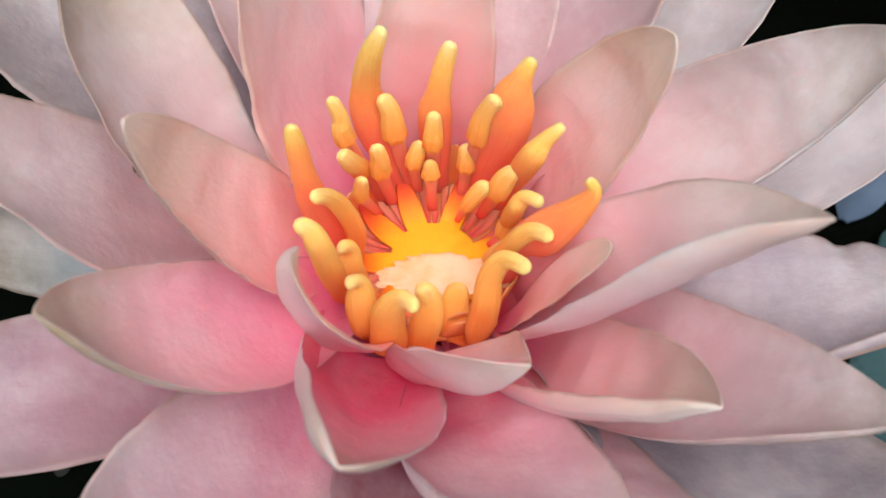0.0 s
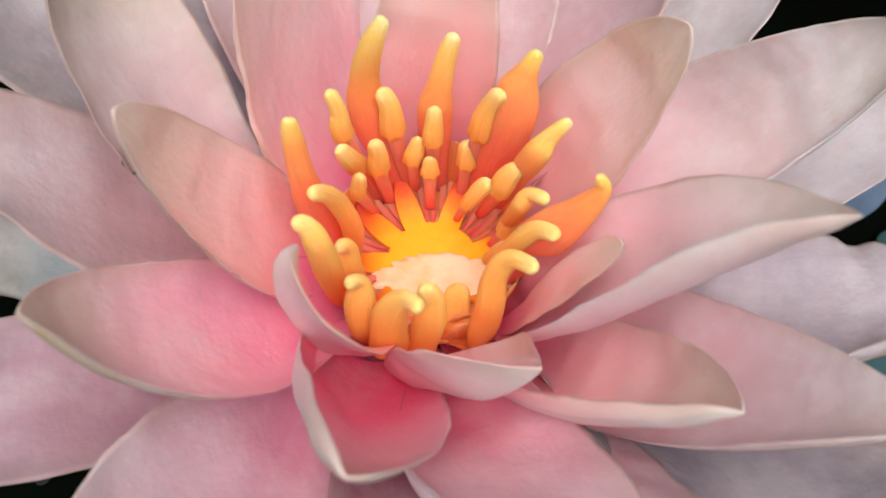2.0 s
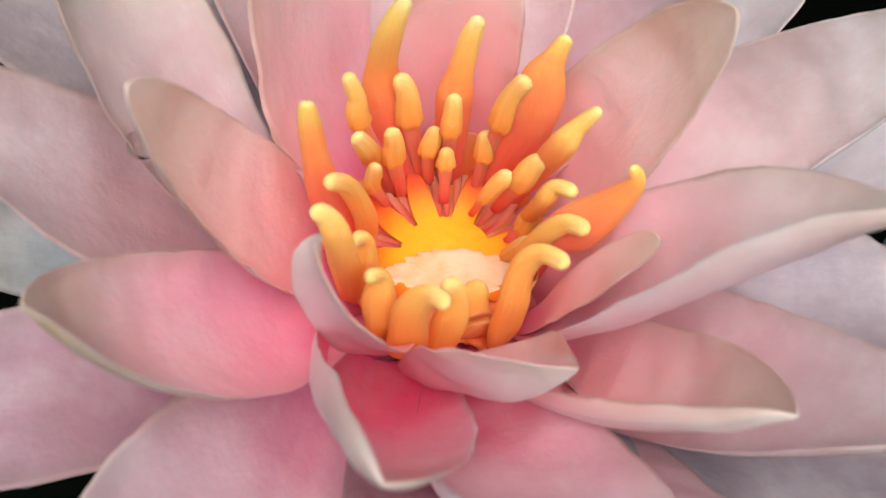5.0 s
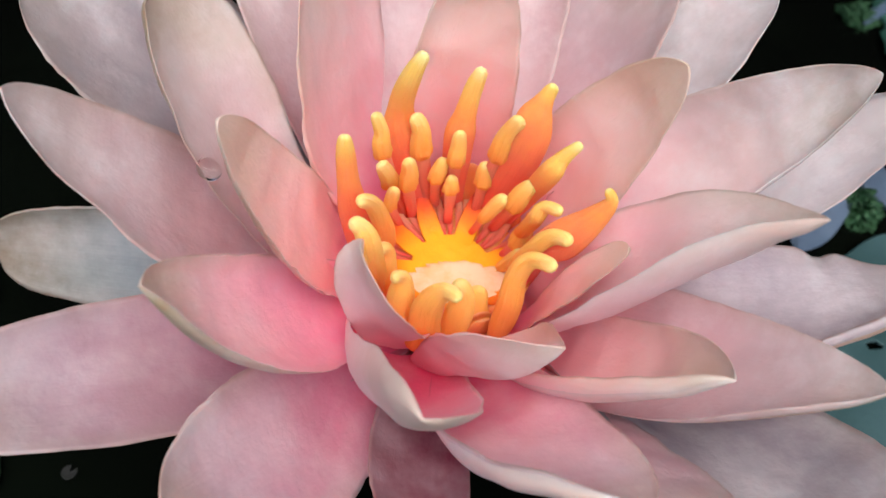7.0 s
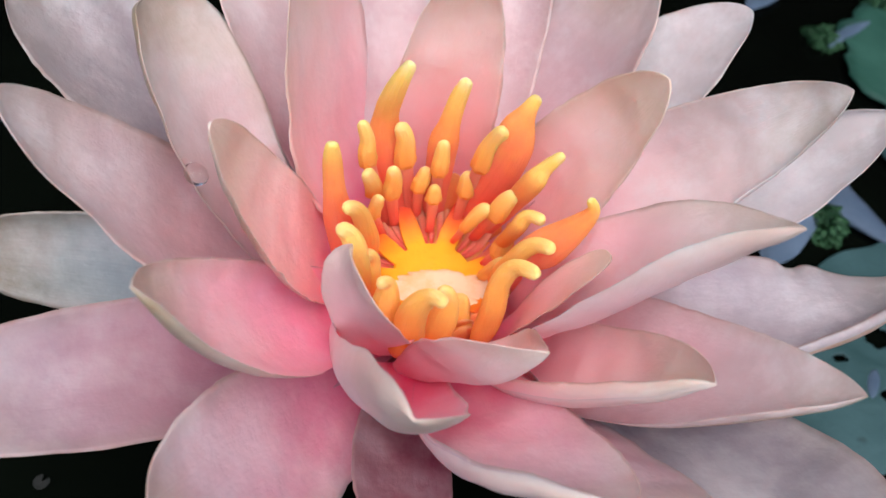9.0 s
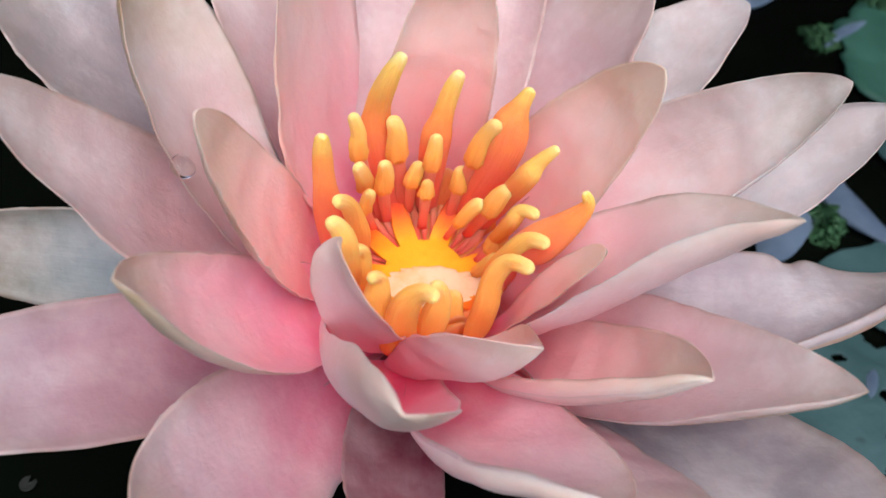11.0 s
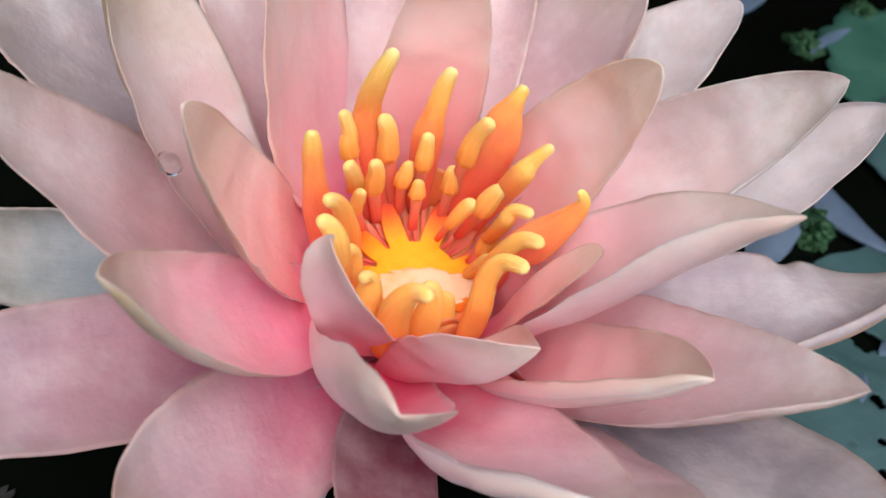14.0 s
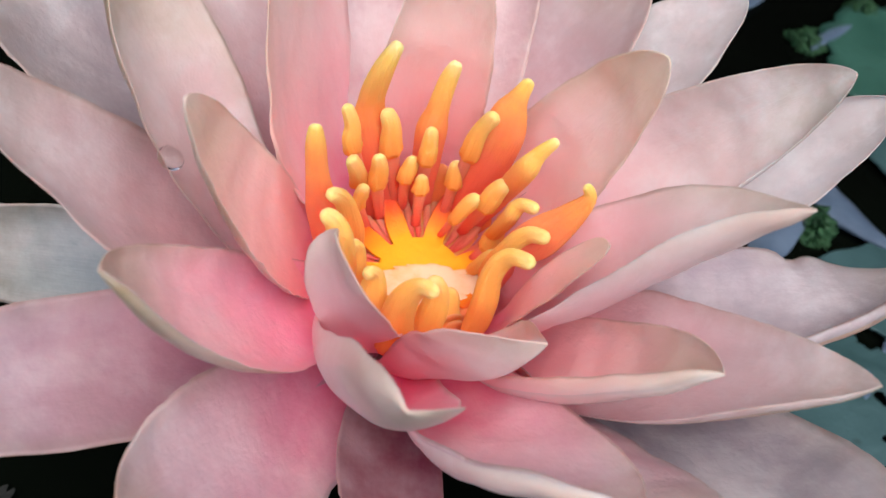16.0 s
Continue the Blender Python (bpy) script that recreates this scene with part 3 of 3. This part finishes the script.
def blade(points, widths, depth, mats, name, parent, start=0.0, end=1.0, blend=None, sides=18, rings=28, label="", ridge=0.0, count=6, cup=0.0, scallop=0.0):
    """A strap with a rounded end along swept(). depth: thickness over width at foot and tip; cup: hollow of its face;
    ridge and count: lengthwise folds; scallop: a toothed lower end; blend: the share of the length at which u is a half."""
    steps, length, _ = swept(points, widths, rings, start, end)
    bm = bmesh.new()
    layer = bm.loops.layers.uv.new("uv")
    rows, uvs = [], []
    seed = Vector(points[0]) * 0.41
    for i, (p, w, g, s, n, f) in enumerate(steps):
        x = (f - start) / (end - start)
        gap = (end - f) * length / (1.15 * w)
        cap = math.sqrt(max(1 - max(1 - gap, 0) ** 2, 0.0)) if i < rings else 0.03
        w *= 1.13 * cap * (1 + 0.07 * noise.noise(seed + Vector((f * 6, 0, 0))))
        d = w * (depth[0] * (1 - x) + depth[1] * x)
        d = max(d, 0.28 * cap)
        if scallop and i < 3:
            w, d = w * (0.8, 1.0, 1.06)[i], d * (0.8, 1.05, 1.1)[i]
        u = x if blend is None else (0.5 * f / blend if f < blend else 0.5 + 0.5 * (f - blend) / (1 - blend))
        row, ruv = [], []
        for j in range(sides):
            a = 2 * math.pi * j / sides
            k = 1 + ridge * math.cos(count * a) + 0.06 * noise.noise(seed + Vector((f * 5, math.cos(a), math.sin(a))))
            ca, sa = math.cos(a), math.sin(a)
            q = p + s * (ca * w * k) + n * (sa * d * k - cup * w * ca * ca)
            if scallop and i < 2:
                q = q - g * (scallop * (0.5 + 0.5 * math.cos(count * a)))
            row.append(bm.verts.new(q * MM))
            ruv.append((u, j / sides))
        rows.append(row)
        uvs.append(ruv)
    grid_faces(bm, rows, uvs, layer, 0, wrap=True)
    bm.faces.new(rows[-1])
    bm.faces.new(list(reversed(rows[0])))
    bmesh.ops.recalc_face_normals(bm, faces=bm.faces[:])
    return part(name, bm, mats, parent, label)


def petaloid(points, widths, shoulder):
    """A broad orange blade that narrows at its shoulder (a point counted from the tip) into a yellow finger."""
    shares = swept(points, widths, 4)[2]
    return blade(points, widths, (0.12, 0.62), PETALOID, "stamen", lily, blend=shares[-1 - shoulder], sides=22, rings=34, ridge=0.03, cup=-0.12, label="broad orange stamen with a yellow tip")


def curled(points, widths):
    """A thick orange strap whose pale tip bends over."""
    return blade(points, widths, (0.42, 0.74), CURLED, "stamen", lily, sides=22, rings=32, ridge=0.03, cup=-0.1, label="curled orange stamen")


def stalked(points, widths, label="long ridged yellow-orange anther"):
    """A flat red-orange filament under a ridged anther that is toothed at its lower end."""
    shares = swept(points, widths, 4)[2]
    low = shares[-3]
    f = blade(points, widths[:2] + [w * 0.72 for w in widths[2:]], (0.2, 0.3), FILAMENT, "stamen", lily, 0.0, low + 0.35 * (1 - low), sides=14, rings=18, label="flat pink-red filament", cup=-0.1)
    blade(points, widths, (0.72, 0.66), ANTHER, "anther", f, low, 1.0, sides=30, rings=24, label=label, ridge=0.045, scallop=0.5)
    return f


def headed(points, widths):
    return stalked(points, widths, "short ridged yellow-orange anther")


petaloid([(-6.6, 8.2, 39.8), (-8.6, 8.8, 34.7), (-10.0, 10.9, 27.0), (-9.4, 11.5, 20.0), (-4.6, 12.7, 0.3)], [0.8, 1.4, 1.9, 2.7, 2.0], 2)
petaloid([(2.8, 10.6, 35.5), (1.7, 10.9, 31.4), (0.8, 10.8, 25.7), (0.2, 10.9, 19.9), (0.3, 13.5, 0.3)], [0.8, 1.3, 1.6, 2.3, 1.7], 2)
petaloid([(14.1, 7.9, 34.9), (12.7, 7.6, 31.6), (11.6, 7.1, 28.2), (10.8, 7.2, 21.3), (6.7, 11.7, 0.3)], [0.8, 1.4, 2.6, 3.2, 2.4], 1)
petaloid([(18.3, -0.0, 29.6), (15.8, 0.1, 26.2), (13.7, 0.3, 21.5), (9.5, 9.5, 0.3)], [0.7, 1.1, 1.7, 1.3], 2)
petaloid([(20.4, -10.5, 30.2), (21.5, -10.9, 27.7), (19.1, -10.9, 23.4), (15.7, -10.4, 18.5), (12.1, -8.5, 11.6), (13.3, -5.0, -0.0)], [0.6, 1.0, 2.0, 2.9, 2.5, 1.9], 1)
petaloid([(-18.5, -4.3, 33.8), (-18.4, -4.2, 29.5), (-18.0, -4.3, 23.6), (-16.9, -3.5, 14.6), (-15.0, -1.0, -0.0)], [0.8, 1.3, 1.6, 2.2, 2.0], 1)
stalked([(-14.2, 3.4, 31.7), (-13.1, 3.3, 27.8), (-12.7, 3.9, 22.4), (-8.0, 10.9, 0.3)], [0.8, 1.1, 1.4, 1.0])
stalked([(-7.8, 10.3, 25.9), (-6.5, 10.4, 22.4), (-6.0, 11.0, 16.3), (-3.5, 13.0, 0.3)], [1.0, 1.4, 1.7, 1.3])
stalked([(0.1, 9.3, 23.5), (0.0, 9.2, 19.9), (-0.1, 9.4, 15.8), (-0.1, 13.5, 0.3)], [0.9, 1.2, 1.4, 1.0])
stalked([(9.3, 6.0, 29.4), (7.8, 7.5, 24.4), (6.9, 8.4, 18.2), (5.2, 12.5, 0.3)], [1.0, 1.4, 1.7, 1.3])
headed([(-0.6, 9.1, 13.3), (-0.5, 9.0, 11.3), (-0.5, 9.0, 9.4), (-0.4, 9.7, 0.3)], [0.8, 1.1, 1.3, 1.0])
headed([(-2.1, 10.2, 16.4), (-2.7, 10.1, 13.7), (-3.2, 10.3, 10.8), (-2.8, 13.0, 0.3)], [0.9, 1.2, 1.3, 1.0])
headed([(5.2, 9.9, 16.0), (5.3, 10.0, 13.2), (5.3, 10.2, 10.0), (4.6, 11.2, 0.3)], [0.9, 1.3, 1.4, 1.0])
headed([(-8.7, 4.6, 21.1), (-8.2, 5.3, 17.5), (-8.3, 6.4, 12.9), (-6.8, 10.5, 0.3)], [0.9, 1.3, 1.5, 1.1])
headed([(12.4, 1.5, 19.3), (10.9, 1.9, 16.4), (9.7, 2.5, 12.2), (7.7, 8.0, 0.3)], [1.0, 1.4, 1.5, 1.1])
headed([(8.7, 2.6, 14.7), (7.2, 3.0, 12.6), (5.0, 3.7, 7.7), (3.9, 7.2, 0.3)], [0.9, 1.2, 0.9, 0.7])
headed([(12.7, 0.5, 10.3), (11.9, 1.2, 6.5), (11.1, 1.3, 3.6), (9.2, 1.6, 0.2)], [1.0, 1.4, 1.3, 1.0])
headed([(10.9, -6.0, 10.6), (10.0, -4.9, 7.3), (8.6, -1.3, 0.3)], [0.8, 1.1, 0.8])
headed([(-13.2, -0.1, 24.3), (-12.1, 2.1, 19.8), (-11.2, 7.0, 12.6), (-8.2, 10.8, 0.3)], [0.9, 1.3, 1.5, 1.1])
headed([(-10.6, 1.1, 17.7), (-11.1, 1.9, 14.7), (-11.2, 2.9, 11.2), (-8.9, 8.2, 0.3)], [0.8, 1.1, 1.1, 0.8])
headed([(-13.5, 7.2, 3.7), (-13.3, 5.8, 2.3), (-12.3, 3.8, 0.3)], [0.8, 1.1, 0.8])
curled([(-16.4, -9.1, 25.0), (-14.6, -6.3, 21.7), (-13.3, -4.2, 17.0), (-12.0, -3.0, 9.9), (-12.9, -2.0, -0.0)], [0.9, 1.2, 1.4, 1.4, 1.0])
curled([(-17.3, -17.2, 29.1), (-15.7, -16.8, 27.3), (-14.6, -17.2, 24.3), (-14.0, -15.0, 14.4), (-14.5, -9.0, -0.0)], [0.9, 1.2, 1.6, 1.8, 1.4])
curled([(-13.2, -11.7, 17.1), (-12.1, -10.1, 14.8), (-12.6, -10.5, 10.5), (-11.8, -10.0, 4.9), (-12.3, -8.6, -0.1)], [1.0, 1.4, 2.2, 1.9, 1.4])
curled([(-11.1, -21.2, 21.7), (-9.6, -19.4, 19.4), (-9.7, -20.0, 15.5), (-9.6, -20.5, 9.9), (-9.0, -16.2, -0.1)], [0.9, 1.2, 1.9, 1.6, 1.2])
curled([(-1.6, -26.8, 24.2), (-3.7, -24.2, 22.4), (-5.7, -22.9, 17.5), (-6.2, -21.9, 8.0), (-6.0, -18.6, -0.0)], [0.9, 1.3, 2.0, 2.3, 1.7])
curled([(-1.6, -20.2, 19.8), (-0.3, -19.9, 16.3), (-0.7, -20.5, 12.0), (-1.6, -20.8, 6.3), (-1.3, -18.7, -0.1)], [1.1, 1.5, 1.9, 1.8, 1.4])
curled([(4.5, -9.1, 4.9), (3.5, -11.0, 3.5), (3.3, -13.8, 1.5), (3.8, -16.4, -0.4), (3.6, -16.8, -0.7)], [1.3, 1.8, 2.1, 1.6, 1.2])
curled([(12.8, -20.2, 23.2), (9.9, -16.9, 21.1), (8.0, -16.6, 16.8), (7.6, -17.6, 11.3), (6.8, -17.6, 3.3), (7.3, -15.9, -0.2)], [0.9, 1.3, 1.6, 1.9, 1.9, 1.4])
curled([(16.4, -13.6, 21.6), (14.0, -10.9, 19.8), (11.8, -9.9, 16.1), (9.4, -8.1, 8.9), (11.3, -5.5, -0.0)], [0.9, 1.2, 1.3, 1.2, 0.9])
curled([(15.4, -8.1, 22.4), (13.1, -5.6, 20.7), (12.0, -4.8, 16.7), (11.6, 4.9, 0.3)], [0.8, 1.1, 1.3, 1.0])

# stigma disc with its rays, the cup below it and the pool on it


def stigma(rays, reach, flat):
    bm = bmesh.new()
    layer = bm.loops.layers.uv.new("uv")
    na, nr = 240, 22
    rows, uvs = [], []
    for i in range(nr + 1):
        row, ruv = [], []
        for j in range(na):
            a = 2 * math.pi * j / na
            k = 0.0
            for c in rays:
                d = math.degrees(abs(math.atan2(math.sin(a - radians(c)), math.cos(a - radians(c)))))
                k = max(k, max(1 - (d / 14.5) ** 1.5, 0) ** 0.8)
            edge = flat + (reach - flat) * k
            r = edge * i / nr
            z = -0.5 + 0.008 * r * r + max(r - flat, 0) ** 1.5 * 0.26 * (0.12 + 0.88 * max(math.sin(a), 0) ** 0.5)
            z += 0.25 * noise.noise(Vector((math.cos(a) * r, math.sin(a) * r, 0)) * 0.5)
            if i == nr:
                z -= 0.5
            row.append(bm.verts.new(Vector((math.cos(a) * r, math.sin(a) * r, z)) * MM))
            ruv.append((i / nr, j / na))
        rows.append(row)
        uvs.append(ruv)
    grid_faces(bm, rows, uvs, layer, 0, wrap=True)
    bmesh.ops.remove_doubles(bm, verts=bm.verts[:], dist=1e-7)
    bmesh.ops.solidify(bm, geom=bm.faces[:], thickness=0.4 * MM)
    bmesh.ops.recalc_face_normals(bm, faces=bm.faces[:])
    return part("stigma_disc", bm, STIGMA, lily, "flat yellow stigma disc with orange rays")


disc = stigma((114, 68, 8, 150, 190, 232, 272, 312, 342), 14.6, 7.4)


def pool(cx, cy, rx, ry, z):
    bm = bmesh.new()
    na, nr = 96, 8
    rows = []
    layer = bm.loops.layers.uv.new("uv")
    for i in range(nr + 1):
        row = []
        for j in range(na):
            a = 2 * math.pi * j / na
            f = 1 + 0.25 * noise.noise(Vector((math.cos(a), math.sin(a), 0)) * 2.0) + 0.22 * noise.noise(Vector((math.cos(a), math.sin(a), 3)) * 5) + 0.10 * noise.noise(Vector((math.cos(a), math.sin(a), 7)) * 14)
            f *= i / nr
            row.append(bm.verts.new(Vector((cx + rx * f * math.cos(a), cy + ry * f * math.sin(a), z + 0.25 * (1 - (i / nr) ** 4) - (0.5 if i == nr else 0))) * MM))
        rows.append(row)
    grid_faces(bm, rows, [[(0, 0)] * na] * (nr + 1), layer, 0, wrap=True)
    bmesh.ops.remove_doubles(bm, verts=bm.verts[:], dist=1e-7)
    bmesh.ops.recalc_face_normals(bm, faces=bm.faces[:])
    return part("nectar_pool", bm, NECTAR, disc, "glossy nectar pool, reflected sky painted in as cream")


pool(1.0, -4.2, 10.2, 4.7, 0.45)


def lathe(name, profile, mat, label):
    bm = bmesh.new()
    layer = bm.loops.layers.uv.new("uv")
    na = 72
    rows, uvs = [], []
    for i, (r, z) in enumerate(profile):
        rows.append([bm.verts.new(Vector((math.cos(2 * math.pi * j / na) * r, math.sin(2 * math.pi * j / na) * r, z)) * MM) for j in range(na)])
        uvs.append([(i / (len(profile) - 1), j / na) for j in range(na)])
    grid_faces(bm, rows, uvs, layer, 0, wrap=True)
    bmesh.ops.recalc_face_normals(bm, faces=bm.faces[:])
    return part(name, bm, mat, lily, label)


lathe("receptacle", [(3, -16), (8, -13), (11, -9), (13.2, -4), (13.6, 0), (12.8, 1.2), (11.8, 0.4), (10.5, -0.6), (8.0, -1.2), (1, -1.4)], STAMINODE, "orange cup at the flower's heart")
lathe("flower_stalk", [(3.2, -14), (2.8, -25), (2.6, -45), (2.8, -62)], UNDER, "round stalk rising from the water")

# slender red filaments between the rays
for k in range(44):
    a = radians(k * 360 / 44 + random.uniform(-2, 2))
    back = max(math.sin(a), 0) ** 0.5
    lift = random.uniform(0.6, 1.4) + 2.2 * back
    rad2 = random.uniform(13.6, 14.8)
    e = Vector((math.cos(a), math.sin(a), 0))
    e2 = Vector((math.cos(a + 0.05), math.sin(a + 0.05), 0))
    wide = random.uniform(0.62, 0.88)
    strand(e * 7.2 + Vector((0, 0, -0.7)), e * 11.6 + Vector((0, 0, -0.3)), e2 * rad2 + Vector((0, 0, lift)), [0.35 * wide, 0.75 * wide, 1.0 * wide, 0.9 * wide, 0.7 * wide], [0.15, 0.3, 0.4, 0.4, 0.3], FILAMENT, "filament", lily, rings=12, sides=10)

# broad red-orange staminodes stand in a ring outside the stamens
for k in range(19):
    a = radians(k * 360 / 19 + random.uniform(-4, 4))
    back = max(math.sin(a), 0) ** 0.5
    lift = 3.6 + 7.5 * back + random.uniform(-0.8, 0.8)
    e = Vector((math.cos(a), math.sin(a), 0))
    strand(e * 13.2 + Vector((0, 0, -2.0)), e * 14.8 + Vector((0, 0, 0.35 * lift)), e * (14.6 + 0.5 * back) + Vector((0, 0, lift)), [2.3, 2.7, 2.6, 1.9, 1.2], [0.3, 0.35, 0.35, 0.3, 0.25], STAMINODE, "staminode", lily, rings=12, sides=10)

# short red-orange straps line the near side of the cup
for k in range(14):
    a = radians(162 + 10 * k + random.uniform(-4, 4))
    e = Vector((math.cos(a), math.sin(a), 0))
    e2 = Vector((math.cos(a + random.uniform(-0.12, 0.12)), math.sin(a), 0))
    lift = random.uniform(3.0, 6.0)
    strand(e * 14.6 + Vector((0, 0, -2.0)), e * 17.4 + Vector((0, 0, 0.4 * lift)), e2 * 17.6 + Vector((0, 0, lift)), [2.0, 2.6, 2.7, 2.2, 1.3], [0.3, 0.4, 0.45, 0.4, 0.3], STAMINODE, "staminode", lily, rings=12, sides=10)

# ---- water drop on a petal ----


def droplet(at, size, flat, turn):
    bm = bmesh.new()
    bmesh.ops.create_icosphere(bm, subdivisions=4, radius=size * MM)
    for v in bm.verts:
        v.co.z *= flat
        v.co *= 1 + 0.04 * noise.noise(v.co * 250)
    ob = part("water_droplet", bm, DROPLET, None)
    ob.matrix_world = Matrix.Translation(HEART + Vector(at) * MM) @ turn
    return tagged(ob, "clear round water droplet resting on a pale pink petal", "droplet")


droplet((-38.2, -7.4, 29.0), 1.9, 0.75, pose(0, 0, 0, 0, 35, 0))

# ---- floating leaves ----


def lily_pad(at, size, stretch, turn, mat, label, slit=0.25, rough=0.04, lift=0.0018, holes=(), rings=10, spokes=96):
    """A floating leaf with a slit, an uneven margin and, where eaten, holes (x, y, half width, half length, in mm from its middle)."""
    bm = bmesh.new()
    layer = bm.loops.layers.uv.new("uv")
    rows, uvs = [], []
    seed = Vector((at[0] * 31, at[1] * 17, 0))
    flat = min(size / 0.02, 1)
    for i in range(rings + 1):
        row = []
        for j in range(spokes + 1):
            a = slit / 2 + (2 * math.pi - slit) * j / spokes
            f = 1 + rough * noise.noise(Vector((math.cos(a), math.sin(a), 0)) * 3 + seed) + rough * 0.5 * noise.noise(Vector((math.cos(a), math.sin(a), 0)) * 9 + seed)
            r = size * f * (i + 0.02) / rings
            z = 0.0008 * noise.noise(Vector((math.cos(a) * r, math.sin(a) * r, 0)) * 40 + seed) + 0.0012 * (i / rings) ** 3
            z += 0.0005 * math.cos(a * 11) ** 8 * (1 - i / rings)
            z = z * flat + lift
            row.append(bm.verts.new((math.cos(a) * r * stretch, math.sin(a) * r, z)))
        rows.append(row)
        uvs.append([(i / rings, j / spokes) for j in range(spokes + 1)])
    grid_faces(bm, rows, uvs, layer, 0)
    m = pose(at[0], at[1], 0.0, 0, 0, turn)
    gone = []
    for f in bm.faces if holes else ():
        p = (m @ f.calc_center_median()) / MM - Vector((at[0], at[1], 0)) / MM
        for hx, hy, hw, hl in holes:
            d = math.hypot((p.x - hx) / hw, (p.y - hy) / hl) + 0.35 * noise.noise(p * 0.5)
            if d < 1:
                gone.append(f)
                break
    bmesh.ops.delete(bm, geom=gone, context="FACES")
    bmesh.ops.solidify(bm, geom=bm.faces[:], thickness=0.0007 * flat)
    bmesh.ops.recalc_face_normals(bm, faces=bm.faces[:])
    ob = part("lily_pad", bm, mat, None)
    ob.matrix_world = m
    return tagged(ob, label, "leaf", group="floating leaves")


lily_pad((0.160, 0.085), 0.068, 1.0, 200, PAD_TEAL, "blue-green floating lily pad with eaten dark holes", holes=((-31, 30.5, 4.6, 4.2), (-45, 23, 2.4, 1.3), (-37, 11, 2.0, 2.6), (-41, -1, 1.5, 1.3), (-44, -10, 2.4, 2.0), (-24, 28, 2.2, 1.6)), rings=150, spokes=520)
lily_pad((0.217, 0.187), 0.052, 1.0, 60, PAD_TEAL, "blue-green floating lily pad with a smooth margin", rough=0.05)
lily_pad((0.224, 0.244), 0.053, 1.0, 20, PAD_GREEN, "green floating lily pad with a wavy margin", rough=0.10)
lily_pad((-0.118, 0.066), 0.024, 1.0, 0, PAD_SHADED, "floating lily pad coloured very dark green for deep shade")
lily_pad((-0.132, 0.118), 0.022, 1.0, 150, PAD_SHADED, "floating lily pad coloured very dark green for deep shade")
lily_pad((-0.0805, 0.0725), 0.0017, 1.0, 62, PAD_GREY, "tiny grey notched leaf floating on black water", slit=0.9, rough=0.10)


def sky_sheen_leaf(a, b, c, width, label, mat=PAD_SKY_SHEEN, taper=0.0):
    """A long curled leaf shape, half out of the water, whose pale blue is painted sky reflection."""
    a, b, c = (Vector((p[0], p[1], 2.6)) * MM for p in (a, b, c))
    bm = bmesh.new()
    layer = bm.loops.layers.uv.new("uv")
    rows, uvs = [], []
    n, m = 26, 8
    for i in range(n + 1):
        u = i / n
        p = bezier(a, b, c, u)
        g = ((b - a) * (1 - u) + (c - b) * u).normalized()
        s = Vector((g.y, -g.x, 0))
        w = width * MM * math.sin(math.pi * min(max(u, 0.02), 0.98)) ** 0.6 * (1 - taper * u) * (1 + 0.3 * noise.noise(p * 60))
        rows.append([bm.verts.new(p + s * (w * (2 * j / m - 1)) + Vector((0, 0, 0.35 * w * (1 - (2 * j / m - 1) ** 2)))) for j in range(m + 1)])
        uvs.append([(u, j / m) for j in range(m + 1)])
    grid_faces(bm, rows, uvs, layer, 0)
    bmesh.ops.solidify(bm, geom=bm.faces[:], thickness=0.0006)
    bmesh.ops.recalc_face_normals(bm, faces=bm.faces[:])
    return tagged(part("sky_sheen_leaf", bm, mat, None), label, "leaf", group="wet leaves")


# Patches of reflected sky, built as blue leaf shapes.
sky_sheen_leaf((139, 188), (133, 162), (160, 142), 10.5, "leaf shape tapering into the water, sky reflection painted pale blue", taper=0.85)
sky_sheen_leaf((104, 140), (114, 153), (130, 170), 6.5, "leaf shape half under water, sky reflection painted pale blue")
sky_sheen_leaf((168, 256), (178, 268), (194, 277), 3.0, "leaf shape curling over a lily pad, sky reflection painted pale blue")
sky_sheen_leaf((118, 95), (121, 101), (123, 104), 1.6, "small leaf shape on a lily pad, sky glint painted pale blue")
sky_sheen_leaf((130, 110), (133, 112), (138, 117), 1.5, "small leaf shape on a lily pad, sky glint painted pale blue")
sky_sheen_leaf((142, 280), (152, 292), (168, 306), 5.0, "leaf shape half under water, sky reflection painted pale blue")


def weed(at, size, count, label):
    """A floating tuft of small round leaves."""
    bm = bmesh.new()
    for i in range(count):
        a = random.uniform(0, 6.283)
        r = size * math.sqrt(random.random()) * (1 + 0.6 * noise.noise(Vector((math.cos(a) * 1.5, math.sin(a) * 1.5, at[0] * 50))))
        s = random.uniform(0.0006, 0.0017) * (1.3 - r / size * 0.5)
        m = pose(math.cos(a) * r, math.sin(a) * r, random.uniform(0.001, 0.007) * (1.2 - r / size), random.uniform(-40, 40), random.uniform(-40, 40), math.degrees(a)) @ Matrix.Diagonal((1.5, 0.8, 0.14, 1))
        bmesh.ops.create_icosphere(bm, subdivisions=1, radius=s, matrix=m)
    ob = part("water_weed", bm, WEED, None)
    ob.matrix_world = pose(at[0], at[1], 0)
    return tagged(ob, label, "water plant", group="floating weeds", kind="stuff")


weed((0.169, 0.264), 0.0075, 260, "small tuft of bright green floating weed")
weed((0.130, 0.160), 0.0075, 260, "small tuft of dark green floating weed")
weed((0.205, 0.292), 0.0075, 240, "small tuft of bright green floating weed")
